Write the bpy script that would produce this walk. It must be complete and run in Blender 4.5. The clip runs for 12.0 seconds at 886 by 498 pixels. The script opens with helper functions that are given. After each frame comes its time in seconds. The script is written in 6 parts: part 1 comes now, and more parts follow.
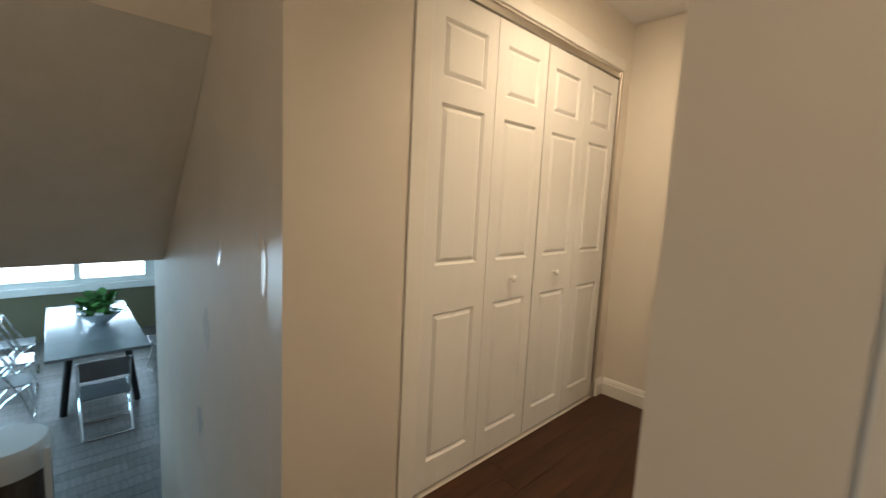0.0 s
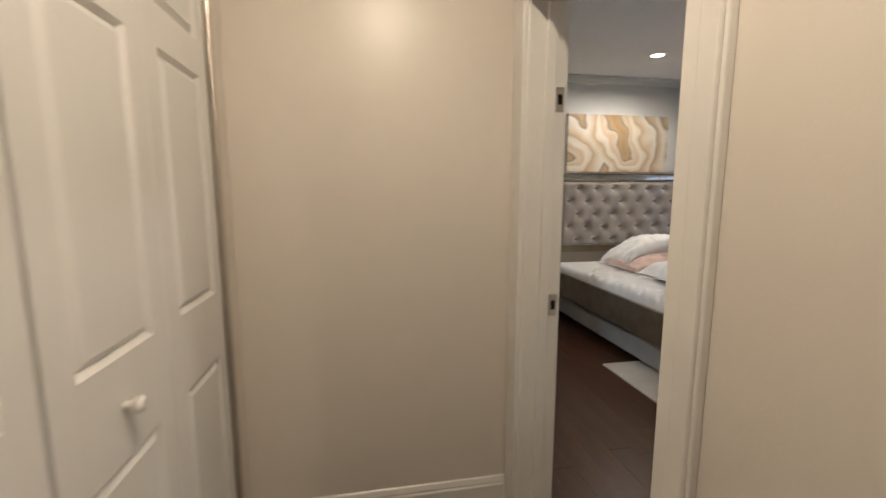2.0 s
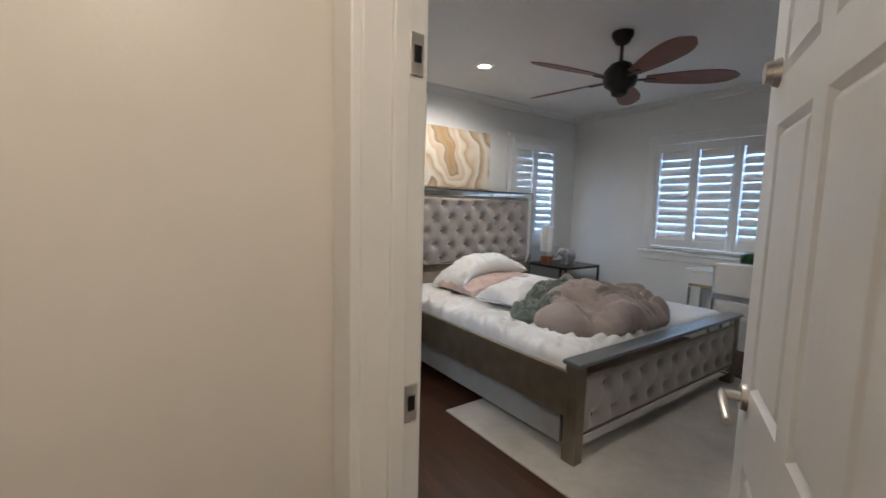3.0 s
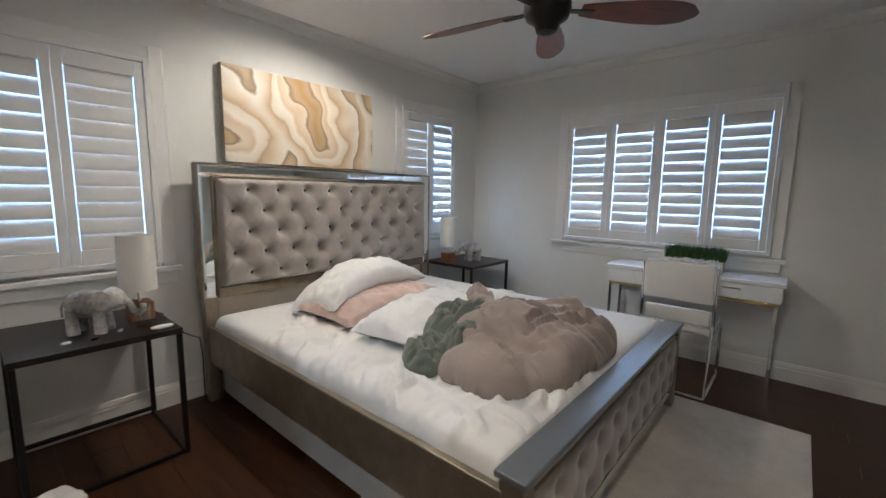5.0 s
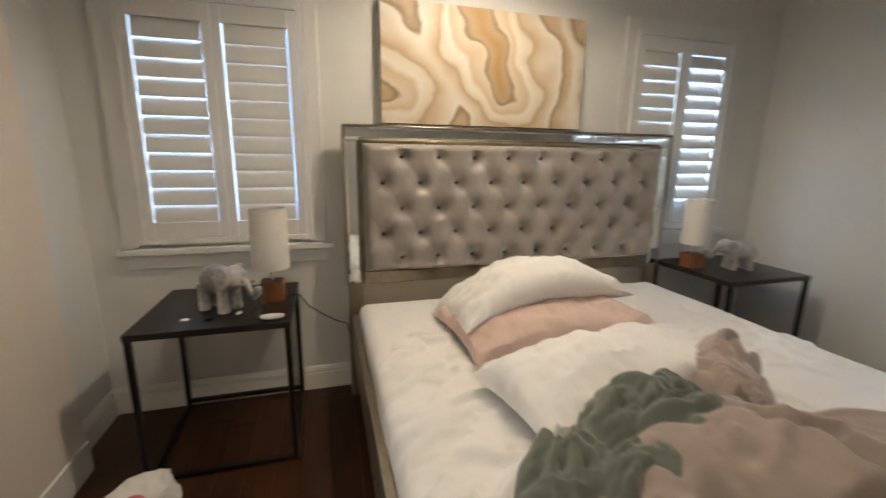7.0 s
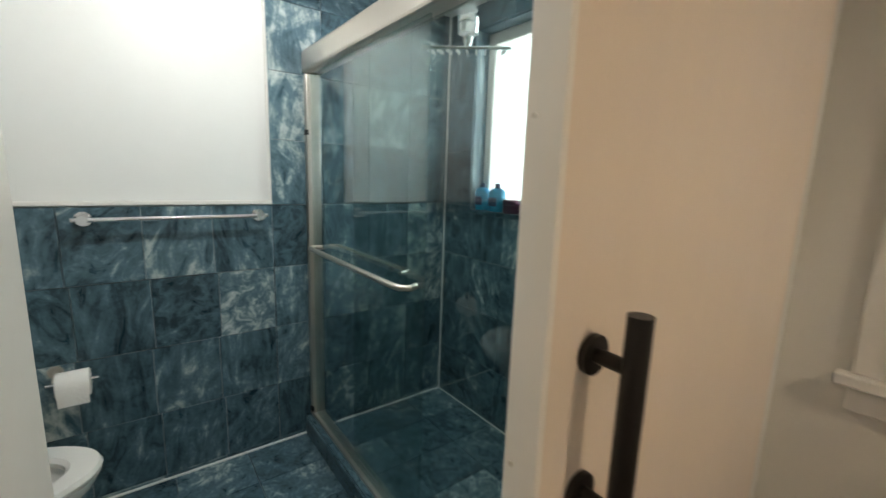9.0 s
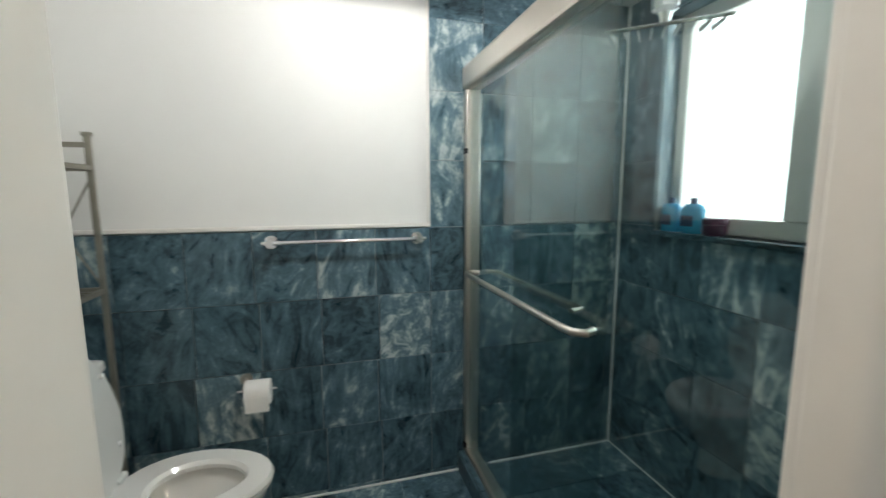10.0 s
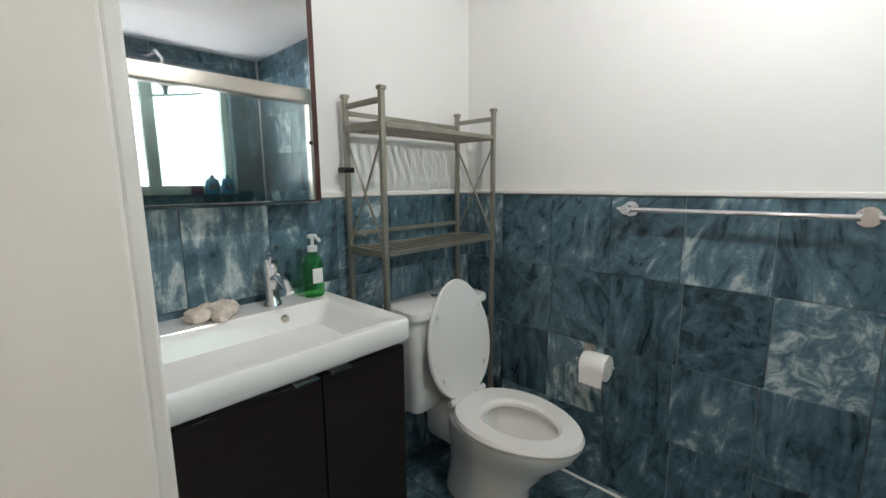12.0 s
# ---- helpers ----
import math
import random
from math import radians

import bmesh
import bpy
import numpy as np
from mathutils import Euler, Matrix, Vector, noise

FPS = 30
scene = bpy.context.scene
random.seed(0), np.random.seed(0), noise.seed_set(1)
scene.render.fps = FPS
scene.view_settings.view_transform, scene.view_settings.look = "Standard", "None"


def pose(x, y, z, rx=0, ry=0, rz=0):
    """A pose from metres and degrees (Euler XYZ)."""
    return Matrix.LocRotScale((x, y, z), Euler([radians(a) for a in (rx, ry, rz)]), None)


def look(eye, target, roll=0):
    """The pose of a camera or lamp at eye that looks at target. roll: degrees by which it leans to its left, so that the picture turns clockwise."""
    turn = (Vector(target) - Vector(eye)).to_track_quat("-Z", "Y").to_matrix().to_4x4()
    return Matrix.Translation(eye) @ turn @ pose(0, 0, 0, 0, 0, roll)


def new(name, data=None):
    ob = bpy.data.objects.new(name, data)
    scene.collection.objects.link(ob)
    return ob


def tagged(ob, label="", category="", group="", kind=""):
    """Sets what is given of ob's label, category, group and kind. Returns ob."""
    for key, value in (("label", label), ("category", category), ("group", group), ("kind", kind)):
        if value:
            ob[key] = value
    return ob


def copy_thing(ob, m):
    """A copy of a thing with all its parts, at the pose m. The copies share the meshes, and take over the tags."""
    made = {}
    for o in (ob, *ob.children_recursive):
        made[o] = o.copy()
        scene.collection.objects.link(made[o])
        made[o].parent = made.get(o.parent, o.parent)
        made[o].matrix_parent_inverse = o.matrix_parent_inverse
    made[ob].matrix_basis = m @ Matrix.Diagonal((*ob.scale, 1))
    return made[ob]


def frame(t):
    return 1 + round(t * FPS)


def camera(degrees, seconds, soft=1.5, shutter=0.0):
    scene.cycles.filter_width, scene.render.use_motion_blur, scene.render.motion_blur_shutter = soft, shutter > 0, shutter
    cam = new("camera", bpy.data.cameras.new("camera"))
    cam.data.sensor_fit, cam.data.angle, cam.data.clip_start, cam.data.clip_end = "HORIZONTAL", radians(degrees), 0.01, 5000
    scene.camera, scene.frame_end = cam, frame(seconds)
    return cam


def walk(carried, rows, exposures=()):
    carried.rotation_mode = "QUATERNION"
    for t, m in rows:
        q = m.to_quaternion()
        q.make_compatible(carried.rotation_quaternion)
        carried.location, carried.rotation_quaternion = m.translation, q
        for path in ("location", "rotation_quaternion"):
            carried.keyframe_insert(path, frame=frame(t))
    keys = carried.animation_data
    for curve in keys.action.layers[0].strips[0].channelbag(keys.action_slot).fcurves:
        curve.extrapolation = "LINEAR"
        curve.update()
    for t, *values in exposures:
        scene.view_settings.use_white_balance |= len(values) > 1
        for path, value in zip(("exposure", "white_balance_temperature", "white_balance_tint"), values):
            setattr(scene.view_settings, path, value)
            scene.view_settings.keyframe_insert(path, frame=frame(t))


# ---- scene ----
cam = camera(93.8, 12.0, shutter=0.3)
PATH = [
    (0, (0.79, 0.192, 1.321), (-0.652, 1.558, 1.089), 2.8),
    (0.5, (0.411, 0.387, 1.357), (-0.758, 1.965, 0.981), -0.7),
    (1, (0.202, 0.657, 1.389), (-0.651, 2.423, 0.997), -2.2),
    (1.5, (0.082, 0.982, 1.402), (-0.314, 2.905, 1.022), -0.1),
    (2, (-0.003, 1.402, 1.366), (0.358, 3.351, 1.098), 0.0),
    (2.5, (0.15, 1.742, 1.373), (0.901, 3.581, 1.137), 0.9),
    (3, (0.236, 2.105, 1.384), (1.383, 3.732, 1.183), 1.5),
    (3.5, (0.341, 2.359, 1.415), (1.76, 3.749, 1.182), 0.1),
    (5.5, (1.331, 2.976, 1.418), (2.836, 4.265, 1.144), 1.0),
    (6, (1.6, 3.074, 1.414), (2.938, 4.513, 1.042), 0.7),
    (6.5, (1.802, 3.221, 1.408), (2.909, 4.833, 0.989), 0.2),
    (7, (1.916, 3.412, 1.406), (2.451, 5.293, 0.983), 0.7),
    (7.5, (1.825, 3.662, 1.404), (1.681, 5.613, 0.989), 0.9),
    (7.7, (1.725, 3.798, 1.407), (1.346, 5.718, 0.993), 1.0),
    (9.3, (1.0, 4.304, 1.441), (-0.689, 5.329, 1.132), 2.0),
    (9.5, (0.961, 4.316, 1.442), (-0.779, 5.259, 1.155), 1.8),
    (10, (0.873, 4.346, 1.434), (-1.036, 4.881, 1.172), -0.2),
    (10.5, (0.802, 4.482, 1.437), (-1.164, 4.283, 1.126), -0.3),
    (11, (0.686, 4.62, 1.363), (-1.04, 3.686, 0.979), -2.2),
    (11.5, (0.635, 4.65, 1.333), (-0.804, 3.317, 0.943), -3.9),
    (12, (0.625, 4.673, 1.335), (-0.812, 3.317, 1.021), -0.4),
]
walk(cam, [(t, look(eye, target, roll)) for t, eye, target, roll in PATH], [(0, 0.0, 6600, 10), (0.5, -0.15, 7100, 10), (1.0, -0.1, 6500, 10), (2.0, -0.15, 5700, 10), (3.5, -0.1, 5250, 10), (5.5, 0.0, 5750, 10), (6.5, -0.1, 6350, 10), (7.7, 0.0, 6600, 10), (9.3, -0.08, 7200, 12), (12.0, 0.0, 7100, 17)])


# ---- light ----
world = bpy.data.worlds.new("world")
scene.world = world
world.use_nodes = True
_wn = world.node_tree.nodes
_sky = _wn.new("ShaderNodeTexSky")
_sky.sky_type, _sky.sun_disc, _sky.sun_elevation, _sky.sun_rotation = "NISHITA", False, radians(55), radians(200)
world.node_tree.links.new(_sky.outputs[0], _wn["Background"].inputs[0])
_wn["Background"].inputs[1].default_value = 0.12
scene.view_settings.exposure = 0.0


def area(name, eye, target, w, h, watts, color):
    data = bpy.data.lights.new(name, "AREA")
    data.shape, data.size, data.size_y, data.energy, data.color = "RECTANGLE", w, h, watts, color
    ob = new(name, data)
    ob.matrix_world = look(eye, target)
    return ob


def spot(name, eye, target, watts, color, degrees=110, radius=0.04, blend=0.6):
    data = bpy.data.lights.new(name, "SPOT")
    data.energy, data.color, data.spot_size, data.shadow_soft_size, data.spot_blend = watts, color, radians(degrees), radius, blend
    ob = new(name, data)
    ob.matrix_world = look(eye, target)
    return ob


WARM = (1.0, 0.77, 0.51)
SOFT = (1.0, 0.83, 0.62)
DAY = (0.68, 0.85, 1.0)
sun_data = bpy.data.lights.new("sun", "SUN")
sun_data.energy, sun_data.angle, sun_data.color = 1.0, radians(10), (1.0, 0.95, 0.88)
sun = new("sun", sun_data)
sun.matrix_world = look((-6, -9, 14), (0, 0, 0))
# daylight in the window openings
area("daylight_north_a", (1.40, 6.12, 1.60), (1.40, 0, 1.5), 0.95, 1.05, 28, DAY)
area("daylight_north_b", (4.33, 6.12, 1.60), (4.33, 0, 1.5), 0.75, 1.15, 34, DAY)
area("daylight_east", (5.40, 3.88, 1.60), (0, 3.88, 1.4), 1.65, 1.15, 66, DAY)
area("daylight_bath", (-0.20, 6.12, 1.78), (-0.2, 0, 1.5), 1.1, 0.95, 10, (0.95, 1.0, 1.0))
area("daylight_dining", (-8.72, 0.2, -0.17), (0, 0.2, -0.4), 3.2, 0.28, 60, (0.45, 0.74, 1.0))
# this window is unseen, added to brighten the dining level and stair soffit
area("daylight_unseen_window", (-6.0, -1.85, 0.0), (-6.0, 3, -0.6), 2.9, 1.2, 85, (0.42, 0.76, 1.0))
# ceiling lamps, and added fill at the door and the stair
spot("downlight_bed", (2.745, 5.09, 2.645), (2.745, 5.09, 0), 96, SOFT, 168, 0.05, 0.6)
# unseen fill lamp, added to brighten the rug and the door side
spot("fill_door", (1.75, 3.15, 2.645), (1.75, 3.15, 0), 58, SOFT, 168, 0.05, 0.6)
spot("downlight_hall", (0.14, 1.80, 2.50), (0.05, 2.6, 0.2), 64, WARM, 160, 0.05, 0.8)
# fill with no known source, added to lift the soffit and landing walls
spot("fill_stair", (1.2, -0.95, 2.50), (0.0, -0.3, 0), 62, WARM, 160, 0.05, 0.7)
spot("bath_lamp", (-0.20, 4.50, 2.30), (-0.20, 4.48, 0), 32, (0.90, 0.96, 1.0), 176, 0.025, 0.1)

# ---- materials ----


def mat(name, base, rough=0.5, metal=0.0, vary=0.08, scale=6.0, bump=0.0, bump_scale=60.0, second=None, spec=0.5, coat=0.0, sheen=0.0, per_object=0.0, stretch=(1, 1, 1)):
    m = bpy.data.materials.new(name)
    m.use_nodes = True
    n, l = m.node_tree.nodes, m.node_tree.links
    b = n["Principled BSDF"]
    b.inputs["Roughness"].default_value, b.inputs["Metallic"].default_value = rough, metal
    b.inputs["Specular IOR Level"].default_value, b.inputs["Coat Weight"].default_value, b.inputs["Sheen Weight"].default_value = spec, coat, sheen
    co = n.new("ShaderNodeTexCoord")
    mp = n.new("ShaderNodeMapping")
    mp.inputs["Scale"].default_value = stretch
    l.new(co.outputs["Object"], mp.inputs[0])
    a, c = n.new("ShaderNodeTexNoise"), n.new("ShaderNodeTexNoise")
    a.inputs["Scale"].default_value, a.inputs["Detail"].default_value = scale, 5
    c.inputs["Scale"].default_value, c.inputs["Detail"].default_value = scale * 9, 3
    l.new(mp.outputs[0], a.inputs[0]), l.new(mp.outputs[0], c.inputs[0])
    add = n.new("ShaderNodeMath")
    add.operation = "MULTIPLY_ADD"
    add.inputs[1].default_value = 0.35
    l.new(c.outputs[0], add.inputs[0]), l.new(a.outputs[0], add.inputs[2])
    ramp = n.new("ShaderNodeValToRGB")
    lo = second or tuple(x * (1 - vary) for x in base)
    hi = base if second else tuple(min(1, x * (1 + vary)) for x in base)
    ramp.color_ramp.elements[0].position, ramp.color_ramp.elements[1].position = 0.45, 0.9
    ramp.color_ramp.elements[0].color, ramp.color_ramp.elements[1].color = (*lo, 1), (*hi, 1)
    l.new(add.outputs[0], ramp.inputs[0])
    out = ramp.outputs[0]
    if per_object:
        info, hsv, mr = n.new("ShaderNodeObjectInfo"), n.new("ShaderNodeHueSaturation"), n.new("ShaderNodeMapRange")
        mr.inputs["To Min"].default_value, mr.inputs["To Max"].default_value = 1 - per_object, 1 + per_object
        l.new(info.outputs["Random"], mr.inputs[0]), l.new(mr.outputs[0], hsv.inputs["Value"]), l.new(out, hsv.inputs["Color"])
        out = hsv.outputs[0]
    l.new(out, b.inputs["Base Color"])
    rr = n.new("ShaderNodeMapRange")
    rr.inputs["To Min"].default_value, rr.inputs["To Max"].default_value = max(0.02, rough * 0.88), min(1, rough * 1.12)
    l.new(a.outputs[0], rr.inputs[0]), l.new(rr.outputs[0], b.inputs["Roughness"])
    if bump:
        d, bp = n.new("ShaderNodeTexNoise"), n.new("ShaderNodeBump")
        d.inputs["Scale"].default_value, d.inputs["Detail"].default_value = bump_scale, 4
        bp.inputs["Strength"].default_value, bp.inputs["Distance"].default_value = bump, 0.01
        l.new(mp.outputs[0], d.inputs[0]), l.new(d.outputs[0], bp.inputs["Height"]), l.new(bp.outputs[0], b.inputs["Normal"])
    return m


def glass_mat(name, tint, rough=0.0):
    m = bpy.data.materials.new(name)
    m.use_nodes = True
    n, l = m.node_tree.nodes, m.node_tree.links
    tr, gl, mx, fr = n.new("ShaderNodeBsdfTransparent"), n.new("ShaderNodeBsdfGlossy"), n.new("ShaderNodeMixShader"), n.new("ShaderNodeLayerWeight")
    tr.inputs[0].default_value, gl.inputs["Roughness"].default_value = (*tint, 1), 0.02
    pw, sc = n.new("ShaderNodeMath"), n.new("ShaderNodeMath")
    pw.operation, pw.inputs[1].default_value = "POWER", 3.0
    sc.operation, sc.inputs[1].default_value, sc.inputs[2].default_value = "MULTIPLY_ADD", 0.55, 0.045
    fr.inputs[0].default_value = 0.5
    l.new(fr.outputs["Facing"], pw.inputs[0]), l.new(pw.outputs[0], sc.inputs[0])
    l.new(sc.outputs[0], mx.inputs[0]), l.new(tr.outputs[0], mx.inputs[1]), l.new(gl.outputs[0], mx.inputs[2])
    l.new(mx.outputs[0], n["Material Output"].inputs[0])
    return m


def glow_mat(name, color, strength):
    m = bpy.data.materials.new(name)
    m.use_nodes = True
    b = m.node_tree.nodes["Principled BSDF"]
    b.inputs["Base Color"].default_value = (*color, 1)
    b.inputs["Emission Color"].default_value, b.inputs["Emission Strength"].default_value = (*color, 1), strength
    return m


M_WALL = mat("hall_paint", (0.74, 0.69, 0.62), 0.33, vary=0.03, scale=1.5, bump=0.05, bump_scale=140)
M_WALLB = mat("bedroom_paint", (0.74, 0.74, 0.72), 0.6, vary=0.03, scale=1.5, bump=0.05, bump_scale=140)
M_WALLW = mat("bath_paint", (0.82, 0.82, 0.80), 0.5, vary=0.02, scale=1.5, bump=0.02, bump_scale=140)
M_CEIL = mat("ceiling_paint", (0.86, 0.86, 0.86), 0.8, vary=0.02, scale=2, bump=0.1, bump_scale=120)
M_TRIM = mat("trim_paint", (0.80, 0.78, 0.74), 0.3, vary=0.03, scale=4, bump=0.05, bump_scale=30)
M_DOOR = mat("door_paint", (0.78, 0.77, 0.75), 0.35, vary=0.03, scale=5, bump=0.06, bump_scale=200, stretch=(1, 1, 0.1))
M_SLAB = mat("sliding_door_paint", (0.76, 0.67, 0.58), 0.45, vary=0.03, scale=3, bump=0.06, bump_scale=150, stretch=(1, 1, 0.1))
M_SHUT = mat("shutter_paint", (0.78, 0.78, 0.77), 0.4, vary=0.03, scale=5)
M_WOOD = mat("dark_floor_wood", (0.068, 0.027, 0.011), 0.36, vary=0.4, scale=5, bump=0.06, bump_scale=40, second=(0.030, 0.012, 0.006), per_object=0.10, stretch=(6, 0.5, 1), spec=0.3)
M_SUB = mat("floor_joint", (0.03, 0.014, 0.008), 0.7)
M_RUG = mat("rug_pile", (0.66, 0.61, 0.52), 0.95, scale=2.5, second=(0.46, 0.42, 0.36), bump=0.7, bump_scale=260, sheen=0.3)
M_MIRROR = mat("mirror", (0.86, 0.88, 0.88), 0.025, 1.0, vary=0.01)
M_CHAMP = mat("champagne_metal_leaf", (0.29, 0.25, 0.185), 0.32, 0.75, vary=0.2, scale=8, bump=0.05)
M_VELVET = mat("satin_upholstery", (0.34, 0.305, 0.275), 0.30, vary=0.06, scale=5, bump=0.08, bump_scale=400, sheen=0.5)
# button colour darkened to give the shade inside the tufting dimples
M_BUTTON = mat("shaded_button", (0.07, 0.055, 0.045), 0.3, 0.3)
M_SHEET = mat("white_cotton", (0.80, 0.79, 0.78), 0.85, vary=0.02, scale=4, bump=0.15, bump_scale=25, sheen=0.2)
M_PINKC = mat("blush_cotton", (0.62, 0.47, 0.41), 0.85, vary=0.06, scale=5, bump=0.2, bump_scale=40, sheen=0.2)
M_DUVET = mat("mauve_cotton", (0.33, 0.268, 0.235), 0.88, vary=0.07, scale=5, bump=0.25, bump_scale=35, sheen=0.25)
M_TOWEL = mat("sage_terry", (0.135, 0.155, 0.125), 0.95, vary=0.15, scale=10, bump=0.6, bump_scale=300, sheen=0.3)
M_BLACK = mat("black_metal", (0.012, 0.011, 0.011), 0.4, 0.3)
M_ESP = mat("espresso_wood", (0.013, 0.009, 0.008), 0.35, vary=0.3, scale=6, bump=0.05, stretch=(1, 8, 8))
M_FAN = mat("mahogany_blade", (0.16, 0.045, 0.025), 0.35, vary=0.3, scale=6, stretch=(1, 6, 1))
M_SHADE = mat("linen_shade", (0.78, 0.76, 0.72), 0.8, vary=0.03, bump=0.2, bump_scale=300)
M_OAK = mat("amber_wood", (0.22, 0.085, 0.03), 0.35, vary=0.25, scale=10)
M_WHITEG = mat("white_lacquer", (0.78, 0.78, 0.76), 0.22, vary=0.02)
M_LEATHER = mat("white_leather", (0.62, 0.60, 0.57), 0.45, vary=0.04, bump=0.2, bump_scale=180)
M_CHROME = mat("chrome", (0.85, 0.85, 0.86), 0.08, 1.0, vary=0.02)
M_NICKEL = mat("brushed_nickel", (0.62, 0.58, 0.52), 0.36, 1.0, vary=0.02, scale=3)
M_RACK = mat("bronze_grey_metal", (0.30, 0.285, 0.24), 0.4, 0.6, vary=0.1, scale=20)
M_PORC = mat("porcelain", (0.83, 0.83, 0.81), 0.09, vary=0.01, coat=0.4)
M_PAPER = mat("tissue_paper", (0.84, 0.84, 0.82), 0.95, vary=0.03, bump=0.3, bump_scale=120)
M_GROUT = mat("grey_grout", (0.34, 0.38, 0.40), 0.9, vary=0.1, scale=30)
M_CAULK = mat("white_caulk", (0.8, 0.8, 0.78), 0.5)
def slate_mat(name, stops, rough=0.28):
    """Blue slate: cloudy patches and combed streaks, turned and toned anew on every tile."""
    m = bpy.data.materials.new(name)
    m.use_nodes = True
    n, l = m.node_tree.nodes, m.node_tree.links
    b = n["Principled BSDF"]
    co, info, sh, rot = n.new("ShaderNodeTexCoord"), n.new("ShaderNodeObjectInfo"), n.new("ShaderNodeVectorMath"), n.new("ShaderNodeVectorRotate")

    def calc(op, x, y, z=0.0):
        k = n.new("ShaderNodeMath")
        k.operation = op
        for i, v in enumerate((x, y, z)):
            if isinstance(v, (int, float)):
                k.inputs[i].default_value = v
            else:
                l.new(v, k.inputs[i])
        return k.outputs[0]

    def cloud(vec, scale, detail, roughness, distortion):
        t = n.new("ShaderNodeTexNoise")
        t.inputs["Scale"].default_value, t.inputs["Detail"].default_value = scale, detail
        t.inputs["Roughness"].default_value, t.inputs["Distortion"].default_value = roughness, distortion
        l.new(vec, t.inputs[0])
        return t.outputs[0]
    rnd_ = info.outputs["Random"]
    rot.rotation_type = "EULER_XYZ"
    ang = n.new("ShaderNodeCombineXYZ")
    turn = calc("MULTIPLY_ADD", calc("FRACT", calc("MULTIPLY", rnd_, 7.3), 0.0), 1.3, -0.35)
    l.new(turn, ang.inputs[0]), l.new(turn, ang.inputs[1]), l.new(turn, ang.inputs[2])
    l.new(co.outputs["Object"], rot.inputs["Vector"]), l.new(ang.outputs[0], rot.inputs["Rotation"])
    sh.operation = "ADD"
    l.new(rot.outputs[0], sh.inputs[0]), l.new(calc("MULTIPLY", rnd_, 61.0), sh.inputs[1])
    comb = n.new("ShaderNodeMapping")
    comb.inputs["Scale"].default_value = (3.4, 3.4, 0.8)
    l.new(sh.outputs[0], comb.inputs[0])
    big = cloud(sh.outputs[0], 4.5, 7, 0.62, 1.6)
    streak = cloud(comb.outputs[0], 5.0, 9, 0.68, 1.1)
    grain = cloud(sh.outputs[0], 70, 5, 0.7, 0.4)
    val = calc("MULTIPLY_ADD", streak, 0.55, calc("MULTIPLY_ADD", big, 0.40, calc("MULTIPLY", grain, 0.12)))
    tone = calc("FRACT", calc("MULTIPLY", rnd_, 23.7), 0.0)
    val = calc("ADD", val, calc("MULTIPLY_ADD", calc("POWER", tone, 2.2), 0.125, -0.05))
    ramp = n.new("ShaderNodeValToRGB")
    els = ramp.color_ramp.elements
    while len(els) < len(stops):
        els.new(0.5)
    for e, (p, c) in zip(els, stops):
        e.position, e.color = p, (*c, 1)
    l.new(val, ramp.inputs[0]), l.new(ramp.outputs[0], b.inputs["Base Color"])
    l.new(calc("MULTIPLY_ADD", streak, 0.25, rough - 0.1), b.inputs["Roughness"])
    bp = n.new("ShaderNodeBump")
    bp.inputs["Strength"].default_value, bp.inputs["Distance"].default_value = 0.12, 0.003
    l.new(streak, bp.inputs["Height"]), l.new(bp.outputs[0], b.inputs["Normal"])
    return m


M_TILE = slate_mat("blue_slate_tile", [(0.42, (0.020, 0.045, 0.059)), (0.48, (0.050, 0.104, 0.132)), (0.55, (0.087, 0.165, 0.207)), (0.595, (0.154, 0.241, 0.274)), (0.63, (0.343, 0.427, 0.441)), (0.70, (0.588, 0.644, 0.630))])


